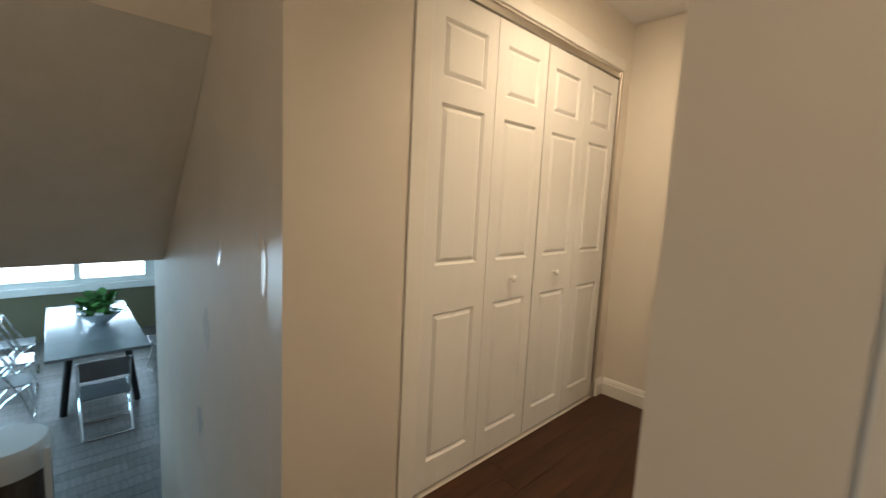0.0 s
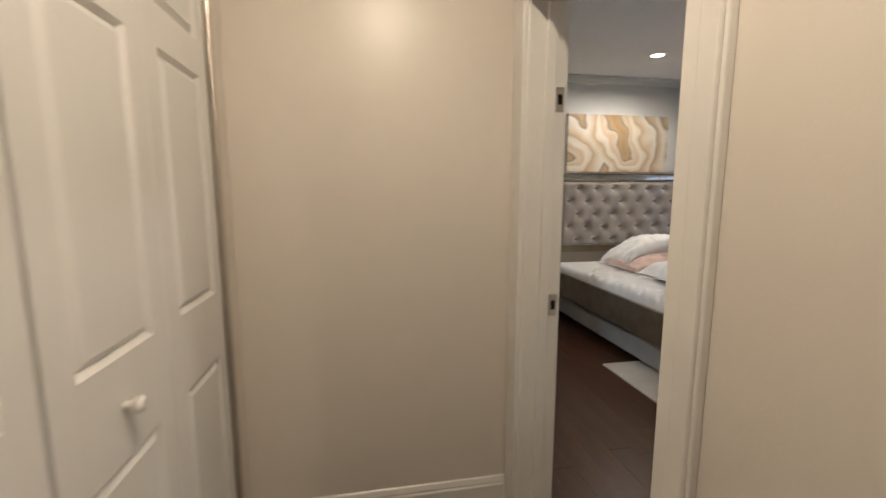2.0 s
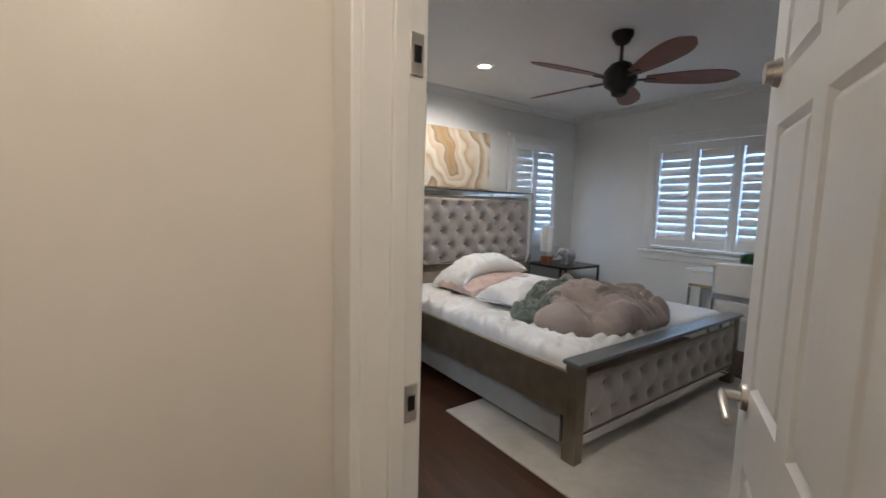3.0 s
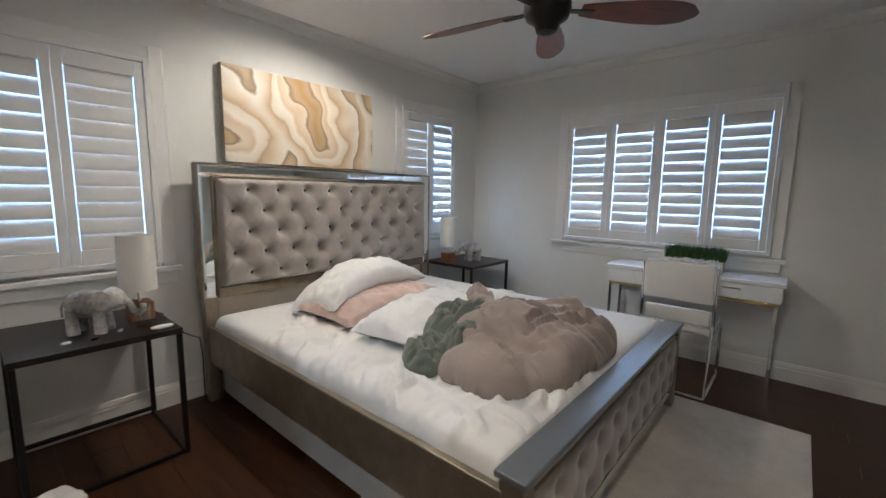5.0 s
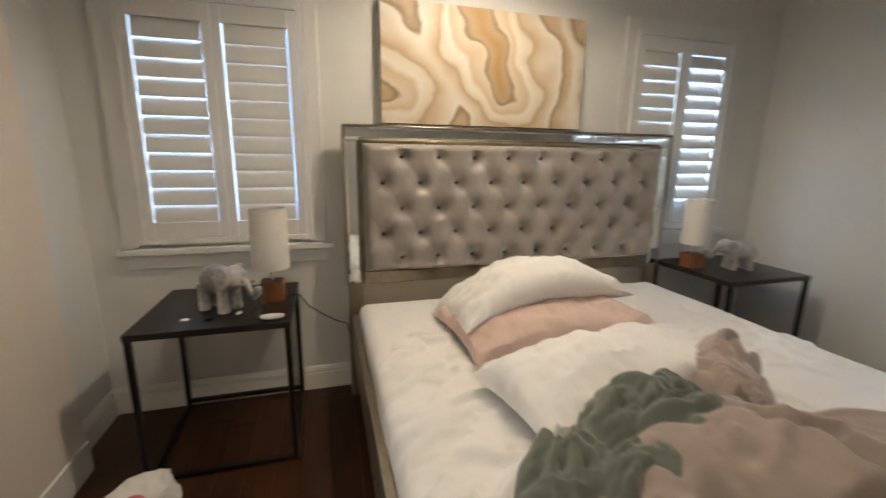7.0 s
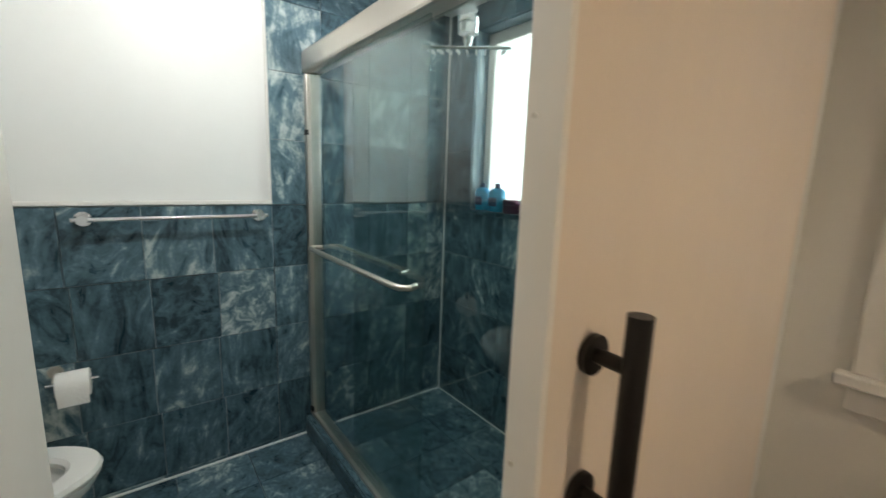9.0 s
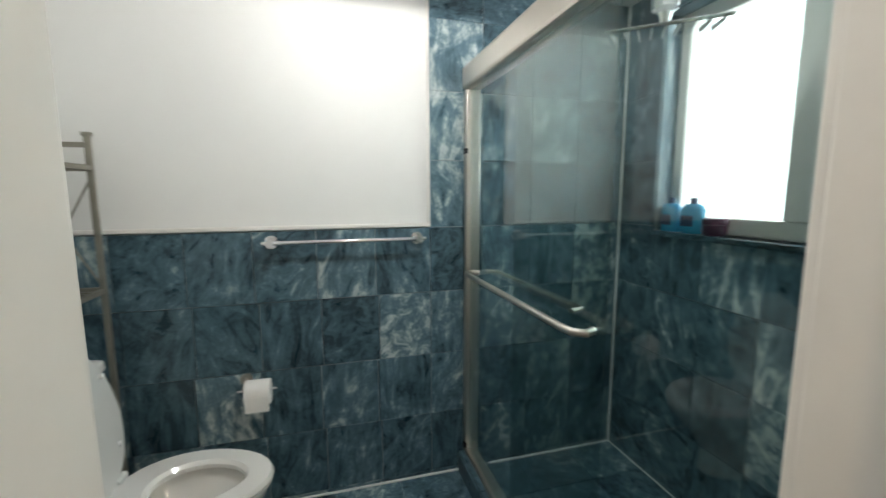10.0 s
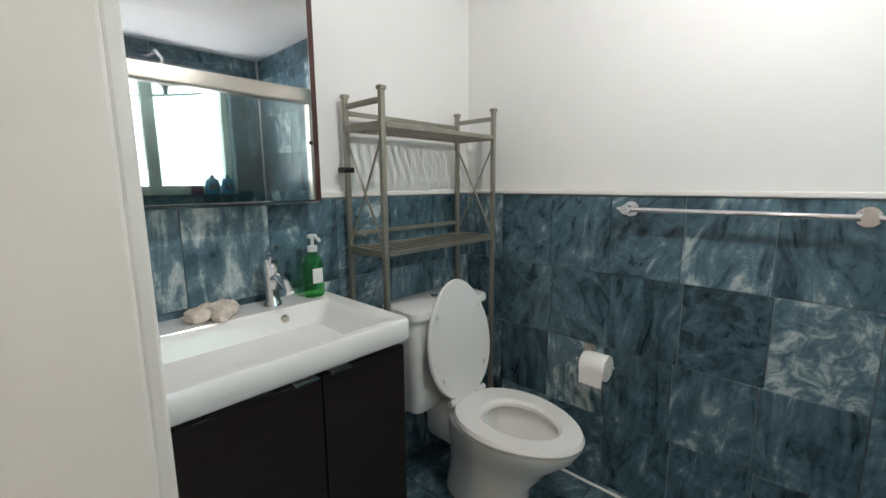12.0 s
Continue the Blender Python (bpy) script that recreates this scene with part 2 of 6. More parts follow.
def flow_mat(name, stops):
    """Poured paint: bands round an eye at one end and round a long drop in the middle, bent by soft noise."""
    m = bpy.data.materials.new(name)
    m.use_nodes = True
    n, l = m.node_tree.nodes, m.node_tree.links
    b = n["Principled BSDF"]
    b.inputs["Roughness"].default_value = 0.5

    def calc(op, x, y=0.0, z=0.0):
        k = n.new("ShaderNodeMath")
        k.operation = op
        for i, v in enumerate((x, y, z)):
            if isinstance(v, (int, float)):
                k.inputs[i].default_value = v
            else:
                l.new(v, k.inputs[i])
        return k.outputs[0]
    co, nz, warp, sep = n.new("ShaderNodeTexCoord"), n.new("ShaderNodeTexNoise"), n.new("ShaderNodeVectorMath"), n.new("ShaderNodeSeparateXYZ")
    nz.inputs["Scale"].default_value, nz.inputs["Detail"].default_value = 3.3, 1.0
    l.new(co.outputs["Object"], nz.inputs[0])
    warp.operation = "MULTIPLY_ADD"
    warp.inputs[1].default_value = (0.34, 0.0, 0.26)
    l.new(nz.outputs["Color"], warp.inputs[0]), l.new(co.outputs["Object"], warp.inputs[2]), l.new(warp.outputs[0], sep.inputs[0])
    x, z = calc("SUBTRACT", sep.outputs[0], 0.17), calc("SUBTRACT", sep.outputs[2], 0.13)
    ex, ez = calc("ADD", x, 0.64), calc("MULTIPLY", calc("SUBTRACT", z, 0.19), 1.15)
    eye = calc("SQRT", calc("ADD", calc("MULTIPLY", ex, ex), calc("MULTIPLY", ez, ez)))
    dx = calc("ADD", calc("SUBTRACT", x, 0.10), calc("MULTIPLY", calc("SUBTRACT", z, 0.2), 0.38))
    dz = calc("MAXIMUM", calc("SUBTRACT", 0.24, z), 0.0)
    drop = calc("SQRT", calc("ADD", calc("MULTIPLY", dx, dx), calc("MULTIPLY", dz, dz)))
    f = calc("SMOOTH_MIN", calc("MULTIPLY", eye, 0.92), drop, 0.10)
    fine = n.new("ShaderNodeTexNoise")
    fine.inputs["Scale"].default_value, fine.inputs["Detail"].default_value = 14, 5
    l.new(co.outputs["Object"], fine.inputs[0])
    f = calc("ADD", calc("MULTIPLY", f, 1.2), calc("MULTIPLY_ADD", fine.outputs[0], 0.05, -0.025))
    ramp = n.new("ShaderNodeValToRGB")
    els = ramp.color_ramp.elements
    while len(els) < len(stops):
        els.new(0.5)
    for e, (p, c) in zip(els, stops):
        e.position, e.color = p, (*c, 1)
    l.new(f, ramp.inputs[0]), l.new(ramp.outputs[0], b.inputs["Base Color"])
    return m


OCHRE, TAN, PEACH, CREAM, IVORY, UMBER = (0.43, 0.27, 0.10), (0.46, 0.34, 0.20), (0.60, 0.46, 0.31), (0.66, 0.58, 0.46), (0.74, 0.70, 0.62), (0.27, 0.19, 0.11)
M_ART = flow_mat("flowing_paint", [(0.0, OCHRE), (0.085, TAN), (0.11, UMBER), (0.125, CREAM), (0.19, PEACH), (0.225, IVORY), (0.29, CREAM), (0.31, TAN), (0.345, PEACH), (0.39, CREAM), (0.46, IVORY), (0.475, UMBER), (0.50, TAN), (0.56, PEACH), (0.60, IVORY), (0.66, CREAM), (0.70, UMBER), (0.72, TAN), (0.80, PEACH), (0.84, IVORY), (0.90, CREAM), (0.93, UMBER), (1.0, TAN)])
M_CANVAS = mat("canvas_edge", (0.34, 0.31, 0.27), 0.8)
M_GLASS = glass_mat("clear_glass", (0.93, 0.97, 0.96))
M_SHGLASS = glass_mat("shower_glass", (0.80, 0.88, 0.87))
M_PANE = glass_mat("window_glass", (0.95, 0.97, 1.0))
M_OUT = glow_mat("overcast_outside", (0.50, 0.72, 1.0), 1.0)
M_OUTW = glow_mat("bright_outside", (1.0, 1.0, 0.98), 2.6)
M_BULB = glow_mat("lamp_glow", (1.0, 0.88, 0.70), 14.0)
M_GREEN = mat("leaf_green", (0.05, 0.16, 0.03), 0.5, vary=0.4, scale=20, per_object=0.2)
M_GRASS = mat("grass_green", (0.035, 0.09, 0.02), 0.6, vary=0.4, scale=30)
M_ELE = mat("grey_resin", (0.74, 0.72, 0.69), 0.4, vary=0.5, scale=7, second=(0.11, 0.11, 0.115))
M_SOAP = glass_mat("green_soap", (0.30, 0.85, 0.45))
M_CYAN = mat("cyan_plastic", (0.03, 0.38, 0.62), 0.25, vary=0.05)
M_DKBLUE = mat("dark_blue_plastic", (0.02, 0.06, 0.14), 0.3)
M_PURPLE = mat("plum_plastic", (0.10, 0.025, 0.06), 0.3)
M_CLEARP = mat("white_plastic", (0.78, 0.80, 0.80), 0.3)
M_SHELL = mat("sea_shell", (0.66, 0.58, 0.50), 0.5, vary=0.25, scale=30)
M_PINK = mat("pink_print", (0.75, 0.22, 0.28), 0.6)
M_GREYW = mat("grey_plank", (0.16, 0.145, 0.14), 0.35, vary=0.3, scale=5, per_object=0.25, stretch=(0.5, 6, 1), bump=0.08)
M_OLIVE = mat("olive_paint", (0.16, 0.14, 0.08), 0.6, vary=0.05)
M_SOFFIT = mat("grey_soffit_paint", (0.76, 0.74, 0.69), 0.7, vary=0.04, bump=0.15, bump_scale=100)
M_SMOKE = mat("smoked_acrylic", (0.16, 0.17, 0.18), 0.12, 0.2)

# ---- mesh helpers ----
BASE = {}


def thing(name, loc=(0, 0, 0), label="", category="", group="", kind=""):
    ob = new(name)
    ob.empty_display_size = 0.05
    ob.location = loc
    BASE[ob.name] = Vector(loc)
    return tagged(ob, label, category, group, kind)


def part(name, bm, material, parent=None, label="", smooth=False, local=False):
    """Links a bmesh, given in the thing's own frame or the world, as one mesh object under its parent."""
    me = bpy.data.meshes.new(name)
    if smooth:
        for f in bm.faces:
            f.smooth = True
    bmesh.ops.recalc_face_normals(bm, faces=bm.faces)
    off = BASE.get(parent.name, Vector()) if parent else Vector()
    if off.length and not local:
        bmesh.ops.translate(bm, vec=-off, verts=bm.verts)
    bm.to_mesh(me)
    bm.free()
    me.materials.append(material)
    if smooth:
        me.set_sharp_from_angle(angle=radians(40))
    ob = new(name, me)
    if parent:
        ob.parent = parent
        BASE[ob.name] = off.copy()
    return tagged(ob, label)


def structure(name, bm, material, label=""):
    return tagged(part(name, bm, material), label, "", "", "structure")


def box(bm, x0, x1, y0, y1, z0, z1, bevel=0.0, seg=2):
    r = bmesh.ops.create_cube(bm, size=1.0, matrix=Matrix.Translation(((x0 + x1) / 2, (y0 + y1) / 2, (z0 + z1) / 2)) @ Matrix.Diagonal((abs(x1 - x0), abs(y1 - y0), abs(z1 - z0), 1)))
    if bevel:
        es = list({e for v in r["verts"] for e in v.link_edges})
        bmesh.ops.bevel(bm, geom=es, offset=bevel, segments=seg, profile=0.5, affect="EDGES")
    return bm


def B(*a, bevel=0.0, seg=2):
    return box(bmesh.new(), *a, bevel=bevel, seg=seg)


def cyl(bm, p0, p1, r, r2=None, seg=20):
    p0, p1 = Vector(p0), Vector(p1)
    d = p1 - p0
    m = Matrix.Translation((p0 + p1) / 2) @ d.to_track_quat("Z", "Y").to_matrix().to_4x4()
    bmesh.ops.create_cone(bm, cap_ends=True, segments=seg, radius1=r, radius2=r if r2 is None else r2, depth=d.length, matrix=m)
    return bm


def C(p0, p1, r, r2=None, seg=20):
    return cyl(bmesh.new(), p0, p1, r, r2, seg)


def tube(pts, r, seg=10, bm=None):
    bm = bm or bmesh.new()
    pts = [Vector(p) for p in pts]
    rings = []
    up = Vector((0.13, 0.27, 0.95)).normalized()
    for i, p in enumerate(pts):
        d = (pts[min(i + 1, len(pts) - 1)] - pts[max(i - 1, 0)]).normalized()
        a = d.cross(up).normalized()
        c = d.cross(a)
        rings.append([bm.verts.new(p + r * (math.cos(k * math.tau / seg) * a + math.sin(k * math.tau / seg) * c)) for k in range(seg)])
    for a, c in zip(rings, rings[1:]):
        for k in range(seg):
            bm.faces.new((a[k], a[(k + 1) % seg], c[(k + 1) % seg], c[k]))
    bm.faces.new(rings[0]), bm.faces.new(rings[-1][::-1])
    return bm


def lathe(profile, centre=(0, 0, 0), seg=28, sx=1.0, sy=1.0, bm=None):
    bm = bm or bmesh.new()
    c = Vector(centre)
    rings = [[bm.verts.new(c + Vector((sx * r * math.cos(k * math.tau / seg), sy * r * math.sin(k * math.tau / seg), z))) for k in range(seg)] for r, z in profile]
    for a, d in zip(rings, rings[1:]):
        for k in range(seg):
            bm.faces.new((a[k], a[(k + 1) % seg], d[(k + 1) % seg], d[k]))
    bm.faces.new(rings[0][::-1]), bm.faces.new(rings[-1])
    return bm


def loft(rings, bm=None, cap=True):
    bm = bm or bmesh.new()
    vs = [[bm.verts.new(p) for p in ring] for ring in rings]
    for a, d in zip(vs, vs[1:]):
        n = len(a)
        for k in range(n):
            bm.faces.new((a[k], a[(k + 1) % n], d[(k + 1) % n], d[k]))
    if cap:
        bm.faces.new(vs[0][::-1]), bm.faces.new(vs[-1])
    return bm


def wall(name, axis, c0, c1, a0, a1, z0, z1, holes=(), material=None, label=""):
    """A wall from c0 to c1 across and a0 to a1 along, with openings (a0, a1, z0, z1)."""
    us = sorted({a0, a1, *[h[0] for h in holes], *[h[1] for h in holes]})
    zs = sorted({z0, z1, *[h[2] for h in holes], *[h[3] for h in holes]})
    bm = bmesh.new()
    for u0, u1 in zip(us, us[1:]):
        for w0, w1 in zip(zs, zs[1:]):
            um, wm = (u0 + u1) / 2, (w0 + w1) / 2
            if any(h[0] < um < h[1] and h[2] < wm < h[3] for h in holes):
                continue
            box(bm, *((c0, c1, u0, u1) if axis == "x" else (u0, u1, c0, c1)), w0, w1)
    bmesh.ops.remove_doubles(bm, verts=bm.verts, dist=0.0005)
    seen, dead = {}, []
    for f in bm.faces:
        k = tuple(round(x, 3) for x in f.calc_center_median())
        if k in seen:
            dead += [f, seen[k]]
        seen[k] = f
    bmesh.ops.delete(bm, geom=list(set(dead)), context="FACES")
    return structure(name, bm, material, label)


def baseboard(name, p0, p1, out, h=0.13, material=None):
    """A moulded skirting from p0 to p1, its face towards out."""
    p0, p1, o = Vector((*p0, 0)), Vector((*p1, 0)), Vector((*out, 0))
    prof = [(0.0, 0.0), (0.017, 0.0), (0.017, h * 0.68), (0.012, h * 0.74), (0.013, h * 0.8), (0.006, h * 0.96), (0.0, h)]
    rings = [[p + o * a + Vector((0, 0, z)) for a, z in prof] for p in (p0, p1)]
    return structure(name, loft(rings), material or M_TRIM, "white painted moulded baseboard along the wall")


def casing(name, pts, out, material=None):
    """Flat moulded casing boxes: list of (x0, x1, y0, y1, z0, z1)."""
    bm = bmesh.new()
    for b in pts:
        box(bm, *b, bevel=0.004)
    return structure(name, bm, material or M_TRIM, "white painted moulded door casing")



# ---- structure ----
FL = -0.02
structure("floor", B(-0.60, 5.25, -1.6, 6.0, -0.25, -0.012), M_SUB, "dark hardwood floor of hall and bedroom")
floor_ob = bpy.data.objects["floor"]
structure("ceiling", B(0.74, 5.25, 1.4, 6.0, 2.66, 2.80), M_CEIL, "flat white bedroom ceiling")
structure("ceiling_hall", B(-1.33, 0.74, -1.6, 3.17, 2.52, 2.66), M_CEIL, "flat white hall ceiling")
structure("ceiling_bath", B(-1.13, 0.74, 3.171, 6.0, 2.36, 2.50), M_CEIL, "flat white bathroom ceiling")
W1 = (0.98, 1.84, 0.95, 2.17)
W2 = (3.90, 4.72, 0.94, 2.24)
W3 = (3.02, 4.74, 0.97, 2.19)
WB = (-0.77, 0.38, 1.26, 2.24)
wall("wall_north", "y", 5.89, 6.01, 0.55, 5.25, -0.25, 2.80, [W1, W2], M_WALLB, "pale painted bedroom wall behind the bed")
wall("wall_east", "x", 5.13, 5.25, 1.4, 5.89, -0.25, 2.80, [W3], M_WALLB, "pale painted bedroom wall with a wide window")
wall("wall_south", "y", 1.28, 1.40, 0.74, 5.25, -0.25, 2.80, [], M_WALLB, "pale painted bedroom wall")
wall("wall_west", "x", 0.60, 0.74, 0.75, 3.16, -0.25, 2.80, [(2.11, 2.93, -0.012, 2.07)], M_WALL, "cream painted wall with the bedroom doorway")
wall("wall_bath", "x", 0.55, 0.74, 3.16, 5.89, -0.25, 2.80, [(4.17, 4.885, -0.012, 2.10)], M_WALLB, "pale painted wall with the bathroom opening")
wall("wall_hall_end", "y", 3.03, 3.16, -0.60, 0.60, -0.25, 2.66, [], M_WALL, "cream painted wall closing the hall")
wall("wall_closet", "x", -0.60, -0.48, 0.708, 3.03, -1.30, 2.66, [(1.286, 2.90, 0.0, 2.19)], M_WALL, "cream painted wall with the closet opening")
M_STAIR = mat("stair_paint", (0.74, 0.70, 0.64), 0.62, vary=0.05, scale=3, bump=0.06, bump_scale=90)
wall("wall_stair", "y", 0.708, 0.828, -2.75, -0.60, -1.30, 2.66, [], M_STAIR, "glossy cream stairwell wall with pale patches")
wall("wall_hall_near", "y", 0.75, 0.87, 0.74, 2.2, -0.25, 2.66, [], M_WALL, "cream painted wall beside the landing")
wall("wall_landing_east", "x", 2.2, 2.32, -1.6, 0.87, -0.25, 2.66, [], M_WALL, "cream painted landing wall")
# the opening is out of view, added for the dining side light
wall("wall_landing_south", "y", -1.72, -1.6, -9.0, 2.32, -1.42, 2.66, [(-7.5, -4.5, -0.7, 0.6)], M_WALL, "cream painted landing wall")
structure("ceiling_landing", B(0.74, 2.32, -1.6, 0.87, 2.52, 2.66), M_CEIL, "flat white landing ceiling")
structure("floor_landing", B(-0.48, 2.2, -1.6, 0.75, -0.011, 0.0), M_WOOD, "dark hardwood landing floor")
# closet inside
wall("wall_closet_back", "x", -1.2, -1.1, 0.83, 3.03, -0.25, 2.66, [], M_WALL, "closet back wall")
# bathroom shell
wall("wall_bath_far", "x", -1.13, -1.018, 3.19, 6.01, -0.25, 2.50, [], M_WALLW, "white painted bathroom wall above blue tile")
wall("wall_bath_mirror", "y", 3.16, 3.302, -1.13, 0.55, -0.25, 2.50, [], M_WALLW, "white painted bathroom wall above blue tile")
wall("wall_bath_window", "y", 5.862, 6.01, -1.13, 0.55, -0.25, 2.50, [WB], M_GROUT, "tiled shower wall with a window")
structure("floor_bath", B(-1.018, 0.55, 3.302, 5.862, -0.10, 0.012), M_GROUT, "bathroom floor bed under blue stone tile")
structure("threshold", B(0.55, 0.74, 4.17, 4.885, -0.012, 0.02, bevel=0.004), M_WOOD, "dark wooden threshold")
# bathroom opening lining
casing("door_lining", [(0.545, 0.745, 4.17, 4.185, 0.02, 2.10), (0.545, 0.745, 4.87, 4.885, 0.02, 2.10), (0.545, 0.745, 4.185, 4.87, 2.085, 2.10)], (0, 0))
casing("trim_bath", [(0.528, 0.545, 4.105, 4.178, 0.02, 2.16), (0.528, 0.545, 4.877, 4.945, 0.02, 2.16)], (0, 0))
# entrance lining and casing
casing("door_frame", [(0.595, 0.745, 2.11, 2.128, 0, 2.07), (0.595, 0.745, 2.912, 2.93, 0, 2.07), (0.595, 0.745, 2.128, 2.912, 2.052, 2.07), (0.66, 0.70, 2.898, 2.912, 0, 2.05), (0.66, 0.70, 2.128, 2.142, 0, 2.05)], (0, 0))
casing("trim_door", [(0.580, 0.600, 2.018, 2.118, 0, 2.15), (0.570, 0.582, 2.025, 2.07, 0, 2.15), (0.575, 0.600, 2.922, 3.022, 0, 2.15), (0.580, 0.600, 2.118, 2.922, 2.062, 2.15)], (0, 0))
casing("trim_door_bedroom", [(0.74, 0.757, 2.04, 2.118, 0, 2.13), (0.74, 0.757, 2.922, 3.0, 0, 2.13), (0.74, 0.757, 2.118, 2.922, 2.062, 2.13)], (0, 0))
casing("trim_landing", [(0.80, 0.875, 0.728, 0.75, 0, 2.12), (0.875, 0.89, 0.735, 0.75, 0, 2.12)], (0, 0))
for z in (0.923, 1.712):
    st = thing("strike_plate", (0.72, 2.911, z), "worn steel strike plate let into the white door frame", "strike plate", "strike plates of the bedroom door")
    part("plate", B(0.703, 0.738, 2.9065, 2.912, z - 0.045, z + 0.045, bevel=0.002), M_NICKEL, st)
    # no hole is cut; a black block stands for its shade
    part("latch_hole_shade", B(0.712, 0.730, 2.9045, 2.907, z - 0.018, z + 0.018), M_BLACK, st, "black block for the shade in the latch hole")
# closet casing, track and jamb
casing("trim_closet", [(-0.48, -0.470, 1.195, 1.281, 0, 2.27), (-0.48, -0.470, 1.281, 2.93, 2.20, 2.27)], (0, 0))
structure("trim_track", B(-0.545, -0.485, 1.286, 2.90, 2.155, 2.19, bevel=0.003), M_NICKEL, "dull metal closet door track")
structure("trim_closet_jamb", B(-0.56, -0.474, 2.897, 2.925, 0, 2.20, bevel=0.003), M_NICKEL, "narrow greyish closet door jamb")
# skirtings
baseboard("baseboard", (-0.46, 3.03), (0.575, 3.03), (0, -1), 0.12)
baseboard("baseboard_closet", (-0.48, 2.93), (-0.48, 3.03), (1, 0), 0.12)
baseboard("baseboard_north", (0.74, 5.89), (5.13, 5.89), (0, -1), 0.15)
baseboard("baseboard_east", (5.13, 1.4), (5.13, 5.89), (-1, 0), 0.15)
baseboard("baseboard_west", (0.74, 4.945), (0.74, 5.89), (1, 0), 0.15)
baseboard("baseboard_west_mid", (0.74, 3.0), (0.74, 4.105), (1, 0), 0.15)
baseboard("baseboard_south", (0.74, 1.40), (5.13, 1.40), (0, 1), 0.15)


def crown(name, p0, p1, out, z):
    p0, p1, o = Vector((*p0, z)), Vector((*p1, z)), Vector((*out, 0))
    prof = [(0, 0), (0.07, 0), (0.066, -0.012), (0.035, -0.03), (0.014, -0.064), (0, -0.07)]
    structure(name, loft([[p + o * a + Vector((0, 0, b)) for a, b in prof] for p in (p0, p1)]), M_WALLB, "small white ceiling cove")


crown("trim_crown_north", (0.74, 5.89), (5.13, 5.89), (0, -1), 2.66)
crown("trim_crown_east", (5.13, 1.4), (5.13, 5.89), (-1, 0), 2.66)

# stairwell and dining level
structure("stair_bulkhead", loft([[(-1.21, y, 1.95), (-1.33, y, 1.95), (-2.60, y, 0.95), (-2.60, y, 0.85), (-2.39, y, 0.85)] for y in (-1.6, 0.706)]), M_SOFFIT, "grey sloping underside of the upper stair")
structure("wall_bulkhead", B(-1.33, -1.212, -1.6, 0.708, 1.952, 2.52), M_WALL, "cream wall above the sloping stair soffit")
structure("floor_dining", B(-8.8, -0.48, -1.6, 3.4, -1.45, -1.312), M_SUB, "grey-brown plank floor of the dining level")
wall("wall_dining_far", "x", -8.62, -8.5, -1.6, 3.4, -1.42, 1.2, [(-1.5, 0.43, -0.34, 0.0), (0.47, 1.42, -0.34, 0.0)], M_WALLW, "dining room wall with a strip window")
structure("wall_dining_olive", B(-8.5, -8.48, -1.6, 3.4, -1.30, -0.52), M_OLIVE, "olive painted lower wall in the dining room")
structure("window_sill_dining", B(-8.5, -8.40, -1.6, 1.7, -0.52, -0.40, bevel=0.01), M_TRIM, "white dining room window sill")
wall("wall_dining_north", "y", 3.4, 3.52, -8.6, -1.35, -1.42, 1.2, [], M_WALLW, "dining room wall")
wall("wall_dining_east", "x", -1.47, -1.35, 0.83, 3.4, -1.42, 1.2, [], M_WALLW, "dining room wall")
structure("ceiling_dining", B(-8.62, -2.60, -1.6, 3.4, 0.95, 1.2), M_CEIL, "white dining room ceiling")
structure("backdrop_dining", B(-9.0, -8.95, -3, 3, -1.2, 1.2), M_OUTW, "bright daylight outside")
for i, (a, b) in enumerate([(-1.5, 0.43), (0.47, 1.42)]):
    w = thing("window_dining", (-8.55, a, -0.34), "white framed strip window, bright outside", "window", "", "structure")
    bm = bmesh.new()
    for q in [(-8.56, -8.48, a, b, -0.34, -0.30), (-8.56, -8.48, a, b, -0.035, 0.0), (-8.56, -8.48, a, a + 0.03, -0.30, -0.035), (-8.56, -8.48, b - 0.03, b, -0.30, -0.035)]:
        box(bm, *q)
    part("window_frame", bm, M_TRIM, w)
    p = part("pane", B(-8.535, -8.53, a + 0.03, b - 0.03, -0.30, -0.035), M_PANE, w)
    p.visible_shadow = False
# thin irregular glossy white patches laid on the stairwell wall
M_PATCH = mat("glossy_white_patch", (0.86, 0.86, 0.84), 0.18, vary=0.03)
rnd = random.Random(77)
for x, z, w, h in [(-1.15, 1.06, 0.035, 0.06), (-1.37, 0.66, 0.06, 0.11), (-0.7, 1.15, 0.03, 0.035), (-1.53, 0.12, 0.05, 0.10), (-0.63, 1.06, 0.022, 0.10)]:
    ring = [(x + w * math.cos(a) * q, z + h * math.sin(a) * q) for a, q in [(k * math.tau / 22, rnd.uniform(0.62, 1.15)) for k in range(22)]]
    patch = structure("trim_pale_patch", loft([[(a, y, b) for a, b in ring] for y in (0.7075, 0.7055)]), M_PATCH, "glossy pale patch on the stairwell wall")
stairs = thing("stairs", (-0.48, -0.4, -1.3), "dark wooden steps going down to the dining level", "stairs", "", "structure")
for i in range(7):
    x1 = -0.48 - 0.25 * i
    part("tread", B(x1 - 0.27, x1, -1.6, 0.706, -0.186 * (i + 1) - 0.04, -0.186 * (i + 1) + 0.0, bevel=0.006), M_WOOD, stairs)
    part("riser", B(x1 - 0.02, x1, -1.6, 0.706, -1.3, -0.186 * (i + 1) - 0.042), M_TRIM, stairs)

# ---- windows with plantation shutters ----


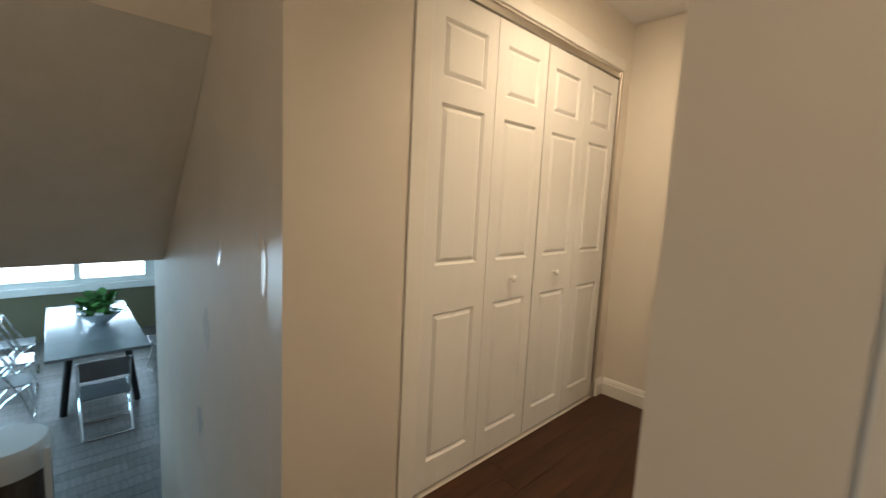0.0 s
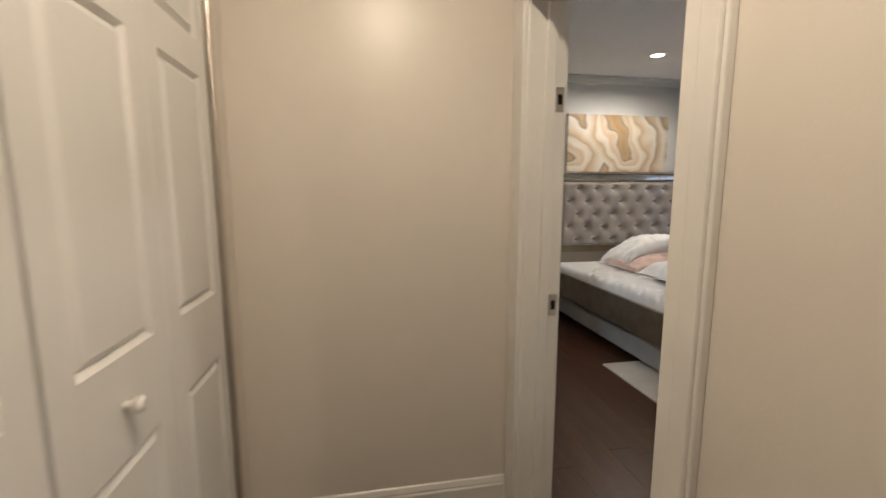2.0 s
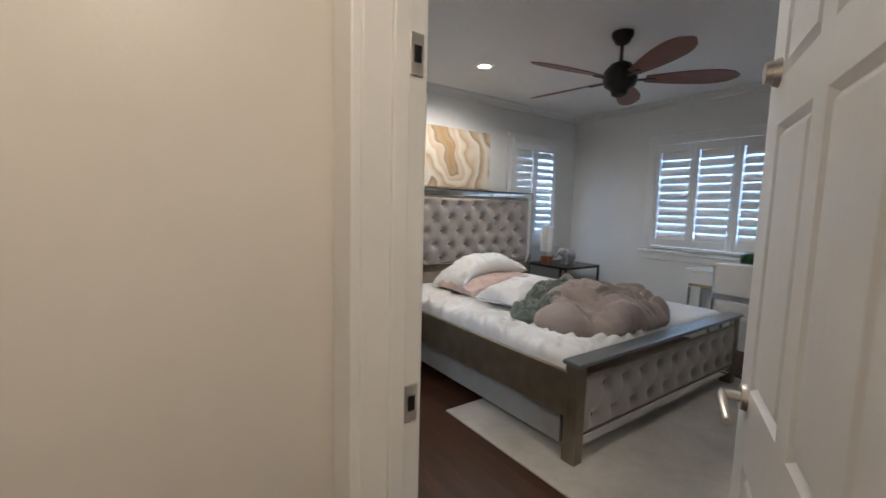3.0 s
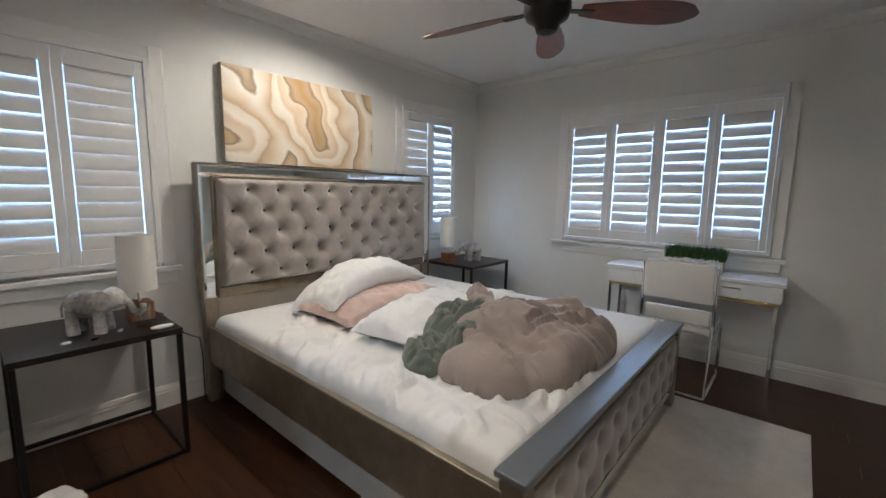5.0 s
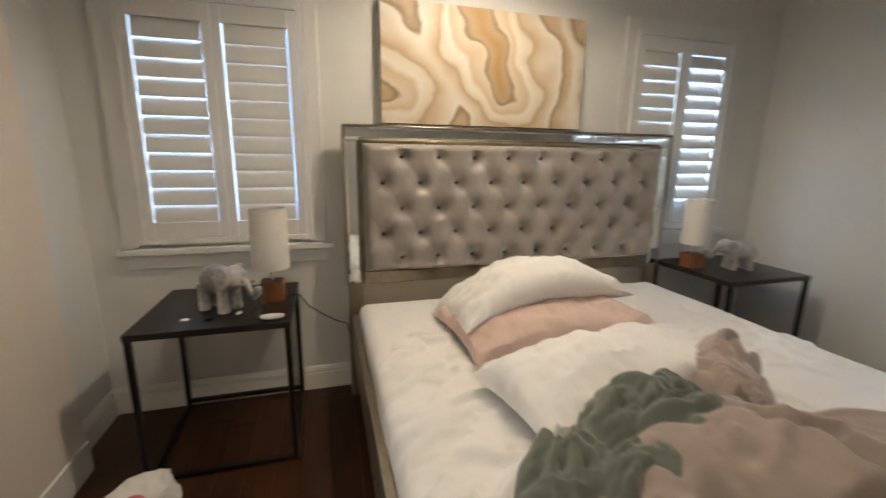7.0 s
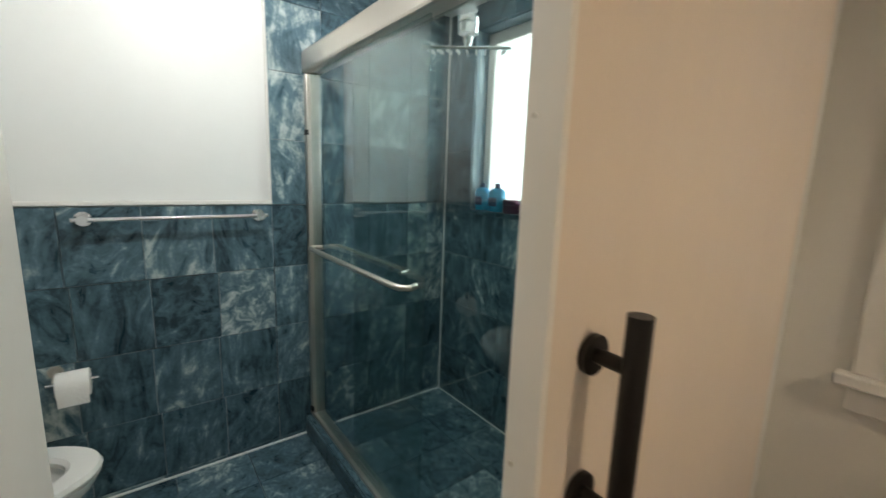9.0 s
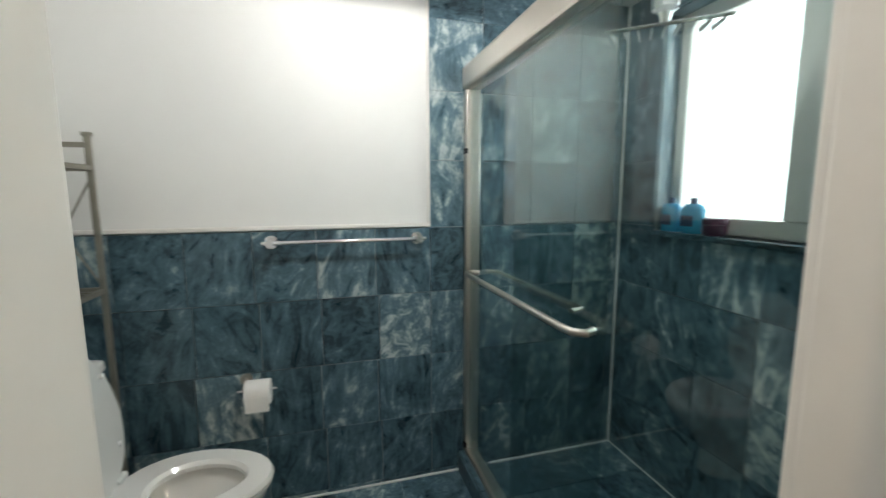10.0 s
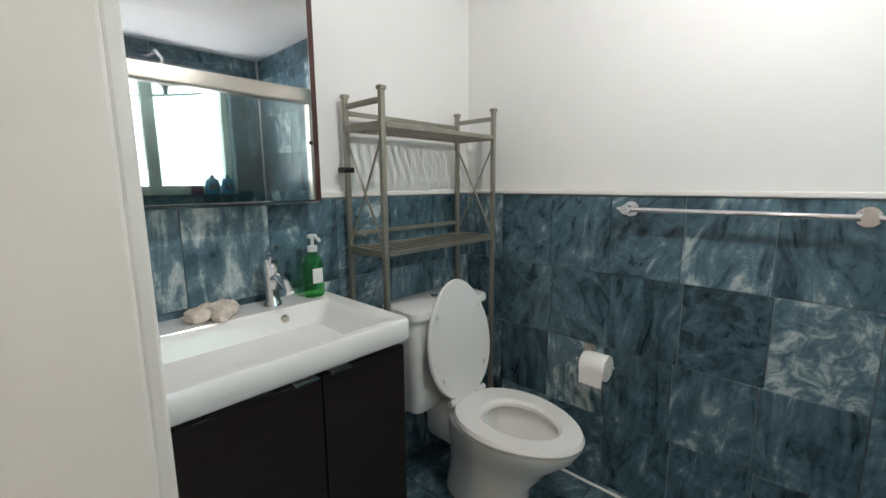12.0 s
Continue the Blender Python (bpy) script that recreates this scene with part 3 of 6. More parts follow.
def shutter_window(name, hole, axis, face, sign, panels, tilts, label):
    """axis 'y': wall plane y = face, room on the low side. hole (a0, a1, z0, z1)."""
    a0, a1, z0, z1 = hole

    def q(u0, u1, d0, d1, w0, w1):
        return (u0, u1, face + d0, face + d1, w0, w1) if axis == "y" else (face + d0, face + d1, u0, u1, w0, w1)
    w = thing(name, (a0, face, z0) if axis == "y" else (face, a0, z0), label, "window", "", "structure")
    bm = bmesh.new()
    t = 0.075
    for b in [(a0 - t, a0, -0.022, 0, z0 - 0.02, z1 + t), (a1, a1 + t, -0.022, 0, z0 - 0.02, z1 + t), (a0, a1, -0.022, 0, z1, z1 + t)]:
        box(bm, *q(*b), bevel=0.005)
    for b in [(a0, a0 + 0.03, -0.035, 0.06, z0, z1), (a1 - 0.03, a1, -0.035, 0.06, z0, z1), (a0 + 0.03, a1 - 0.03, -0.035, 0.06, z1 - 0.03, z1), (a0 + 0.03, a1 - 0.03, -0.035, 0.06, z0, z0 + 0.03)]:
        box(bm, *q(*b), bevel=0.003)
    part("window_frame", bm, M_SHUT, w)
    part("window_sill", B(*q(a0 - t - 0.03, a1 + t + 0.03, -0.05, 0, z0 - 0.055, z0 - 0.02), bevel=0.006), M_SHUT, w)
    part("apron", B(*q(a0 - t, a1 + t, -0.02, 0, z0 - 0.13, z0 - 0.056), bevel=0.004), M_SHUT, w)
    g = part("pane", B(*q(a0, a1, 0.085, 0.089, z0, z1)), M_PANE, w)
    g.visible_shadow = False
    part("sash_bar", B(*q(a0, a1, 0.075, 0.10, (z0 + z1) / 2 - 0.02, (z0 + z1) / 2 + 0.02)), M_TRIM, w)
    n = panels
    u = (a1 - a0 - 0.061) / n
    for i in range(n):
        p0, p1 = a0 + 0.0305 + u * i + 0.001, a0 + 0.0305 + u * (i + 1) - 0.001
        zb, zt = z0 + 0.032, z1 - 0.032
        bm = bmesh.new()
        s = 0.045
        for b in [(p0, p0 + s, -0.028, 0.0, zb, zt), (p1 - s, p1, -0.028, 0.0, zb, zt), (p0 + s, p1 - s, -0.028, 0.0, zb, zb + 0.085), (p0 + s, p1 - s, -0.028, 0.0, zt - 0.085, zt)]:
            box(bm, *q(*b), bevel=0.003)
        sh = part("shutter", bm, M_SHUT, w)
        lo, hi = zb + 0.085, zt - 0.085
        k = max(1, round((hi - lo) / 0.09))
        pitch = (hi - lo) / k
        me = None
        for j in range(k):
            zc = lo + pitch * (j + 0.5)
            if me is None:
                bm = bmesh.new()
                prof = [(0.047 * math.cos(a), 0.0055 * math.sin(a)) for a in [m * math.tau / 12 for m in range(12)]]
                ang = radians(90 - tilts[i])
                pr = [(d * math.cos(ang) - e * math.sin(ang), d * math.sin(ang) + e * math.cos(ang)) for d, e in prof]
                L0, L1 = (p0 + s + 0.004), (p1 - s - 0.004)
                if axis == "y":
                    rings = [[(x, face - 0.012 + d, zc + e) for d, e in pr] for x in (L0, L1)]
                else:
                    rings = [[(face - 0.012 + d, x, zc + e) for d, e in pr] for x in (L0, L1)]
                loft(rings, bm)
                z_first = zc
                lv = part("louver", bm, M_SHUT, sh, smooth=True)
                me = lv.data
            else:
                lv = new("louver", me)
                lv.parent = sh
                lv.location = (0, 0, zc - z_first)
        um = (p0 + p1) / 2
    return w


shutter_window("window_1", W1, "y", 5.89, 1, 2, (9, 4), "white plantation shutters, louvers tilted, in a white frame")
shutter_window("window_2", W2, "y", 5.89, 1, 2, (7, 20), "narrow window with white plantation shutters")
shutter_window("window_3", W3, "x", 5.13, 1, 4, (13, 12, 12, 13), "wide window with four white plantation shutter panels")
structure("backdrop", B(-0.5, 6.2, 6.42, 6.46, 0.2, 3.2), M_OUT, "pale daylight outside the windows")
structure("backdrop_east", B(5.72, 5.76, 1.5, 6.2, 0.2, 3.2), M_OUT, "pale daylight outside the windows")

# shower window
wb = thing("window_bath", (-0.77, 5.95, 1.26), "white framed frosted bathroom window, bright outside", "window", "", "structure")
bm = bmesh.new()
for b in [(-0.77, -0.72, 5.95, 6.0, 1.26, 2.24), (0.33, 0.38, 5.95, 6.0, 1.26, 2.24), (-0.72, 0.33, 5.95, 6.0, 1.26, 1.33), (-0.72, 0.33, 5.95, 6.0, 2.17, 2.24), (-0.25, -0.16, 5.945, 6.0, 1.33, 2.17)]:
    box(bm, *b, bevel=0.006)
part("window_frame", bm, M_TRIM, wb)
for a, b in [(-0.72, -0.25), (-0.16, 0.33)]:
    g = part("pane", B(a, b, 5.972, 5.976, 1.33, 2.17), M_PANE, wb, "frosted bright pane")
    g.visible_shadow = False
structure("backdrop_bath", B(-1.1, 0.5, 6.30, 6.34, 1.0, 2.5), M_OUTW, "bright daylight outside the bathroom")


# ---- doors ----


def panel_leaf(root, w, h, t, panels, material, z0=0.0, stile=0.075):
    """A moulded leaf in its own frame: x from 0 to w, thickness t about y = 0, faces with raised fields."""
    bm = bmesh.new()
    box(bm, 0, w, -t / 2 + 0.013, t / 2 - 0.013, z0, z0 + h)
    us = sorted({0, w, *[p[0] for p in panels], *[p[1] for p in panels]})
    zs = sorted({z0, z0 + h, *[p[2] for p in panels], *[p[3] for p in panels]})
    for s in (-1, 1):
        y0, y1 = (t / 2 - 0.013, t / 2) if s > 0 else (-t / 2, -t / 2 + 0.013)
        for a, b in zip(us, us[1:]):
            for c, d in zip(zs, zs[1:]):
                if not any(p[0] < (a + b) / 2 < p[1] and p[2] < (c + d) / 2 < p[3] for p in panels):
                    box(bm, a, b, y0, y1, c, d)
    part("leaf", bm, material, root)
    for x0, x1, c, d in panels:
        for s in (-1, 1):
            g, k, e = 0.004, 0.03, t / 2 - 0.001
            yb = s * (t / 2 - 0.013)
            r = [[(x0, s * t / 2, c), (x1, s * t / 2, c), (x1, s * t / 2, d), (x0, s * t / 2, d)],
                 [(x0 + 0.013, yb + s * 0.0005, c + 0.013), (x1 - 0.013, yb + s * 0.0005, c + 0.013), (x1 - 0.013, yb + s * 0.0005, d - 0.013), (x0 + 0.013, yb + s * 0.0005, d - 0.013)],
                 [(x0 + k, s * e, c + k), (x1 - k, s * e, c + k), (x1 - k, s * e, d - k), (x0 + k, s * e, d - k)]]
            pb = loft(r, cap=False)
            pb.verts.ensure_lookup_table()
            pb.faces.new(pb.verts[8:12])
            part("panel", pb, material, root)


LEAF = 0.400
first = None
for i in range(4):
    lf = thing("bifold_door", (0, 0, 0), "white moulded three-panel bifold closet door, closed", "door", "bifold closet doors", "structure")
    x0, x1 = 0.07, LEAF - 0.07
    panel_leaf(lf, LEAF - (0.003 if i in (0, 2) else 0.008), 2.12, 0.034, [(x0, x1, 0.155, 0.835), (x0, x1, 1.045, 1.715), (x0, x1, 1.815, 2.045)], M_DOOR, 0.025)
    if i in (1, 2):
        kx = (0.21, 0.195, 0.195, 0.21)[i]
        kb = part("knob", lathe([(0.009, 0), (0.008, 0.012), (0.017, 0.02), (0.019, 0.03), (0.012, 0.038), (0.001, 0.039)], (0, 0, 0)), M_DOOR, lf, "small white round knob", True)
        kb.matrix_basis = pose(kx, -0.017, 0.943, 90, 0, 0)
    lf.matrix_basis = pose(-0.505, 1.289 + LEAF * i + (0.004 if i > 1 else 0), 0, 0, 0, 90)

# bedroom door, swung into the room
door = thing("door_1", (0, 0, 0), "white six-panel bedroom door standing open", "door", "", "structure")
cols = [(0.11, 0.355), (0.425, 0.67)]
panel_leaf(door, 0.78, 2.03, 0.036, [(a, b, c, d) for a, b in cols for c, d in [(0.2, 0.80), (0.98, 1.58), (1.68, 1.92)]], M_DOOR, 0.012)


def knob_set(root, y_sign, z, x, lever):
    nm = "door_handle" if lever else "deadbolt"
    bm = bmesh.new()
    cyl(bm, (x, y_sign * 0.018, z), (x, y_sign * 0.030, z), 0.033, 0.029)
    cyl(bm, (x, y_sign * 0.030, z), (x, y_sign * 0.07 if lever else y_sign * 0.045, z), 0.013 if lever else 0.026, 0.013 if lever else 0.022)
    if lever:
        tube([(x, y_sign * 0.066, z), (x - 0.03, y_sign * 0.07, z + 0.002), (x - 0.07, y_sign * 0.07, z - 0.004), (x - 0.11, y_sign * 0.066, z - 0.022)], 0.010, 10, bm)
    part(nm, bm, M_NICKEL, root, "brushed nickel lever handle" if lever else "round nickel deadbolt", True)


for s in (1, -1):
    knob_set(door, s, 0.95, 0.705, True)
    knob_set(door, s, 1.70, 0.705, False)
door.matrix_basis = pose(0.765, 2.125, 0, 0, 0, 27)

# sliding bathroom door on the bedroom side
sd = thing("sliding_door", (0.81, 4.60, 0.02), "plain off-white sliding bathroom door with a black bar pull", "door", "", "structure")
part("slab", B(0.79, 0.832, 4.606, 5.42, 0.001, 2.14, bevel=0.003), M_SLAB, sd)
part("edge_strip", B(0.787, 0.835, 4.596, 4.606, 0.001, 2.14, bevel=0.002), M_TRIM, sd, "white edge strip with small screws")
for z in (0.35, 0.75, 1.12, 1.5, 1.9):
    part("screw", C((0.80, 4.5965, z), (0.80, 4.5935, z), 0.003, seg=8), M_NICKEL, sd)
part("bottom_rail", B(0.832, 0.842, 4.61, 5.42, 0.001, 0.15, bevel=0.003), M_TRIM, sd)
pull = part("bar_pull", C((0.885, 4.68, 1.005), (0.885, 4.68, 1.305), 0.0135), M_BLACK, sd, "matt black round bar pull", True)
for z in (1.07, 1.245):
    part("standoff", cyl(C((0.832, 4.68, z), (0.84, 4.68, z), 0.024), (0.84, 4.68, z), (0.885, 4.68, z), 0.009), M_BLACK, pull, "", True)

# ---- bedroom things ----


def tufted(x0, x1, z0, z1, y, rows, cols, out, depth=0.078, nx=150, nz=56, flip=False):
    """Button-tufted upholstery: staggered buttons, diamond folds. Returns the bmesh and the buttons' places."""
    px, pz = (x1 - x0) / cols, (z1 - z0) / rows
    btn = []
    for r in range(rows):
        odd = r % 2 == (1 if not flip else 0)
        n = cols if odd else cols - 1
        for c in range(n):
            btn.append((x0 + px * (c + (0.5 if odd else 1.0)), z1 - pz * (r + 0.5)))
    bx, bz = np.array([b[0] for b in btn]), np.array([b[1] for b in btn])
    bm = bmesh.new()
    grid = []
    for j in range(nz + 1):
        row = []
        for i in range(nx + 1):
            x, z = x0 + (x1 - x0) * i / nx, z0 + (z1 - z0) * j / nz
            d = np.sqrt(((bx - x) / px) ** 2 + ((bz - z) / (px)) ** 2).min()
            h = 1 - math.exp(-(d / 0.15) ** 2) * 0.7 - math.exp(-(d / 0.34) ** 2) * 0.3
            u, v = (x - x0) / px, (z1 - z) / pz - 0.5
            a = abs((u + 0.5 * v) % 1.0 - 0.0)
            a = min(a, 1 - a)
            b = abs((u - 0.5 * v) % 1.0)
            b = min(b, 1 - b)
            cr = 1 - 0.12 * math.exp(-(min(a, b) / 0.045) ** 2)
            edge = min(1.0, min(x - x0, x1 - x, z - z0, z1 - z) / 0.03)
            row.append(bm.verts.new((x, y + out * depth * h * cr * (0.25 + 0.75 * edge ** 0.5), z)))
        grid.append(row)
    for r0, r1 in zip(grid, grid[1:]):
        for i in range(nx):
            bm.faces.new((r0[i], r0[i + 1], r1[i + 1], r1[i]))
    return bm, btn


def bevel_strip(x0, x1, z0, z1, y, out, w, t=0.02):
    """A mirror strip with bevelled borders, facing out."""
    y1 = y + out * t
    rings = [[(x0, y, z0), (x1, y, z0), (x1, y, z1), (x0, y, z1)], [(x0, y1 - out * 0.008, z0), (x1, y1 - out * 0.008, z0), (x1, y1 - out * 0.008, z1), (x0, y1 - out * 0.008, z1)],
             [(x0 + w, y1, z0 + w), (x1 - w, y1, z0 + w), (x1 - w, y1, z1 - w), (x0 + w, y1, z1 - w)]]
    return loft(rings)


bed = thing("bed", (3.08, 4.6, 0), "king bed with tufted silver-grey headboard in a mirrored frame", "bed")
HX0, HX1 = 2.02, 4.138
hb = part("headboard", B(HX0 + 0.02, HX1 - 0.02, 5.745, 5.80, 0.72, 1.56), M_CHAMP, bed)
part("lower_panel", B(HX0 + 0.08, HX1 - 0.08, 5.755, 5.785, 0.25, 0.70), mat("bed_panel_grey", (0.38, 0.33, 0.27), 0.4, vary=0.05), bed)
part("cross_rail", B(HX0 + 0.085, HX1 - 0.085, 5.72, 5.79, 0.70, 0.775, bevel=0.006), M_CHAMP, bed, "champagne gold rail")
for x0, x1 in ((HX0, HX0 + 0.085), (HX1 - 0.085, HX1)):
    part("post", B(x0, x1, 5.735, 5.80, 0.0, 0.71, bevel=0.004), M_CHAMP, bed)
part("mirror_strip", bevel_strip(HX0, HX1, 1.505, 1.573, 5.745, -1, 0.014), M_MIRROR, hb, "bevelled mirror strip")
for x0, x1 in ((HX0, HX0 + 0.08), (HX1 - 0.08, HX1)):
    part("mirror_strip", bevel_strip(x0, x1, 0.71, 1.504, 5.745, -1, 0.014), M_MIRROR, hb, "bevelled mirror strip")
bm = bmesh.new()
for b in [(HX0 + 0.08, HX1 - 0.08, 5.715, 5.745, 1.487, 1.505), (HX0 + 0.08, HX0 + 0.098, 5.715, 5.745, 0.775, 1.487), (HX1 - 0.098, HX1 - 0.08, 5.715, 5.745, 0.775, 1.487)]:
    box(bm, *b, bevel=0.005)
part("inner_frame", bm, M_CHAMP, hb)
bm = bmesh.new()
box(bm, HX0 - 0.006, HX1 + 0.006, 5.727, 5.80, 1.573, 1.583, bevel=0.003)
box(bm, HX0 - 0.008, HX0, 5.727, 5.80, 0.7, 1.573)
box(bm, HX1, HX1 + 0.008, 5.727, 5.80, 0.7, 1.573)
part("outer_trim", bm, M_CHAMP, hb)
bm, btn = tufted(HX0 + 0.098, HX1 - 0.098, 0.776, 1.487, 5.74, 5, 9, -1)
pad = part("tufted_pad", bm, M_VELVET, hb, "silver-grey satin tufted upholstery", True)
bme = None
for x, z in btn:
    if bme is None:
        o = part("button", lathe([(0.015, -0.004), (0.015, 0.0), (0.010, 0.005), (0.001, 0.007)], (0, 0, 0), 12), M_BUTTON, None, "", True)
        bme = o.data
    else:
        o = new("button", bme)
    o.parent = pad
    o.matrix_basis = Matrix.Translation(Vector((x, 5.737, z)) - BASE[bed.name]) @ pose(0, 0, 0, 90, 0, 0)
# side rails and footboard
for x0, x1 in ((2.035, 2.068), (4.088, 4.121)):
    part("side_rail", B(x0, x1, 3.47, 5.735, 0.27, 0.52, bevel=0.005), M_CHAMP, bed, "champagne gold side rail")
part("base_board", B(2.10, 4.06, 3.55, 5.7, 0.06, 0.27), mat("grey_base_cloth", (0.34, 0.34, 0.33), 0.8), bed)
fb = part("footboard", B(2.10, 4.06, 3.43, 3.475, 0.10, 0.555), M_CHAMP, bed)
for x0, x1 in ((2.04, 2.115), (4.045, 4.12)):
    part("foot_post", B(x0, x1, 3.40, 3.485, 0.0, 0.575, bevel=0.006), M_CHAMP, bed)
part("top_rail", B(2.03, 4.13, 3.385, 3.50, 0.56, 0.585, bevel=0.006), mat("aged_mirror", (0.27, 0.29, 0.31), 0.32, 0.7, vary=0.05), bed, "mirrored top rail")
part("mirror_strip", bevel_strip(2.116, 4.044, 0.505, 0.558, 3.43, -1, 0.01), M_MIRROR, fb, "bevelled mirror strip")
part("mirror_strip", bevel_strip(2.116, 4.044, 0.10, 0.165, 3.43, -1, 0.01), M_MIRROR, fb, "bevelled mirror strip")
part("trim_line", cyl(C((2.116, 3.412, 0.50), (4.044, 3.412, 0.50), 0.007, seg=8), (2.116, 3.412, 0.17), (4.044, 3.412, 0.17), 0.007, seg=8), M_CHAMP, fb)
bm, btn = tufted(2.116, 4.044, 0.172, 0.498, 3.432, 2, 10, -1, 0.038, 120, 26)
fpad = part("tufted_pad", bm, M_VELVET, fb, "silver-grey satin tufted upholstery", True)
for x, z in btn:
    o = new("button", bme)
    o.parent = fpad
    o.matrix_basis = Matrix.Translation(Vector((x, 3.430, z)) - BASE[bed.name]) @ pose(0, 0, 0, 90, 0, 0)


def fbm(x, y, z, o=4):
    return noise.fractal((x, y, z), 1.0, 2.0, o)


def ridge(x, y, z):
    return 1 - abs(noise.noise((x, y, z))) * 2


def pillow(name, centre, size, rot, material, label, group="", seed=0.0, wr=1.0, bend=0.0):
    """A soft pillow: pinched corners, seam, creases."""
    bm = bmesh.new()
    n, m = 56, 40
    L, W, H = size
    sides = []
    for s in (1, -1):
        g = []
        for j in range(m + 1):
            row = []
            for i in range(n + 1):
                u, v = i / n * 2 - 1, j / m * 2 - 1
                x = u * L / 2 * (0.94 + 0.06 * v * v)
                y = v * W / 2 * (0.90 + 0.10 * u * u)
                t = max(0.0, (1 - abs(u) ** 2.6)) ** 0.55 * max(0.0, (1 - abs(v) ** 2.6)) ** 0.55
                edge = min(1, 6 * t)
                w = wr * edge * (0.012 * ridge(x * 5 + seed, y * 9 + 2 * x, seed) + 0.012 * fbm(x * 5, y * 5, seed + s) + 0.006 * ridge(x * 16, y * 7 + seed, seed + 4))
                z = s * (H / 2 * t * (1.0 if s > 0 else 0.75)) + (w if s > 0 else 0) - bend * u * u
                row.append(bm.verts.new((x, y, z)))
            g.append(row)
        for r0, r1 in zip(g, g[1:]):
            for i in range(n):
                bm.faces.new((r0[i], r0[i + 1], r1[i + 1], r1[i]))
    bmesh.ops.remove_doubles(bm, verts=bm.verts, dist=0.0008)
    ob = part(name, bm, material, None, "", True)
    ob.matrix_basis = pose(*centre, *rot)
    return tagged(ob, label, "pillow", group)


pillow("pillow", (2.88, 5.08, 0.668), (0.92, 0.50, 0.17), (3, -3, 5), M_PINKC, "blush pink cotton pillow lying on the mattress", seed=1.3, wr=1.7)
pillow("pillow", (2.88, 5.22, 0.800), (0.92, 0.46, 0.24), (-10, -4, 6), M_SHEET, "plump white pillow lying on the pink pillow", seed=4.1, wr=1.5, bend=0.11)
pillow("pillow", (2.84, 4.55, 0.675), (0.86, 0.44, 0.20), (0, 0, 10), M_SHEET, "flattened white pillow partly under a towel", seed=8.2, wr=1.8, bend=0.02)


def mound(lobes, base):
    """Ground made of rounded lobes (x, y, rx, ry, height, turn) on a flat base."""
    def ground(x, y):
        z = np.zeros_like(x)
        for lx, ly, rx, ry, h, a in lobes:
            c, s = math.cos(radians(a)), math.sin(radians(a))
            dx, dy = x - lx, y - ly
            d = ((dx * c + dy * s) / rx) ** 2 + ((-dx * s + dy * c) / ry) ** 2
            z = np.maximum(z, h * np.maximum(0, 1 - d) ** 0.5)
        return base + z
    return ground


def swirl(x, y, seed):
    """A smooth field of long random waves."""
    r = np.random.RandomState(seed)
    out = np.zeros_like(x)
    for k in range(14):
        a, f = r.uniform(0, math.tau), r.uniform(3, 17)
        out += np.sin(f * (x * math.cos(a) + y * math.sin(a)) + r.uniform(0, 6.3)) * (5 / (5 + f))
    return out / 4


def folds(x, y, strokes):
    """Rounded folds along bent strokes (start, bend, end, width, height); where two meet, a crease is left."""
    out = np.zeros_like(x)
    for a, b, c, w, h in strokes:
        near = np.full_like(x, 9.0)
        for k in range(17):
            u = k / 16
            px = (1 - u) ** 2 * a[0] + 2 * u * (1 - u) * b[0] + u * u * c[0]
            py = (1 - u) ** 2 * a[1] + 2 * u * (1 - u) * b[1] + u * u * c[1]
            ww = w * (0.45 + 0.55 * math.sin(math.pi * (0.12 + 0.76 * u)))
            near = np.minimum(near, ((x - px) ** 2 + (y - py) ** 2) / ww ** 2)
        out = np.maximum(out, h * np.sqrt(np.maximum(0, 1 - near)))
    return out


def fan_strokes(rnd_, count, start, spread, angles, length, width, height):
    """Random strokes that leave a gathered place in a fan of angles."""
    out = []
    for k in range(count):
        g = (start[0] + rnd_.uniform(-1, 1) * spread[0], start[1] + rnd_.uniform(-1, 1) * spread[1])
        t, ln = radians(rnd_.uniform(*angles)), rnd_.uniform(*length)
        e = (g[0] + ln * math.cos(t), g[1] + ln * math.sin(t))
        o = rnd_.uniform(-0.35, 0.35) * ln
        m_ = ((g[0] + e[0]) / 2 - o * math.sin(t), (g[1] + e[1]) / 2 + o * math.cos(t))
        out.append((g, m_, e, rnd_.uniform(*width), rnd_.uniform(*height)))
    return out


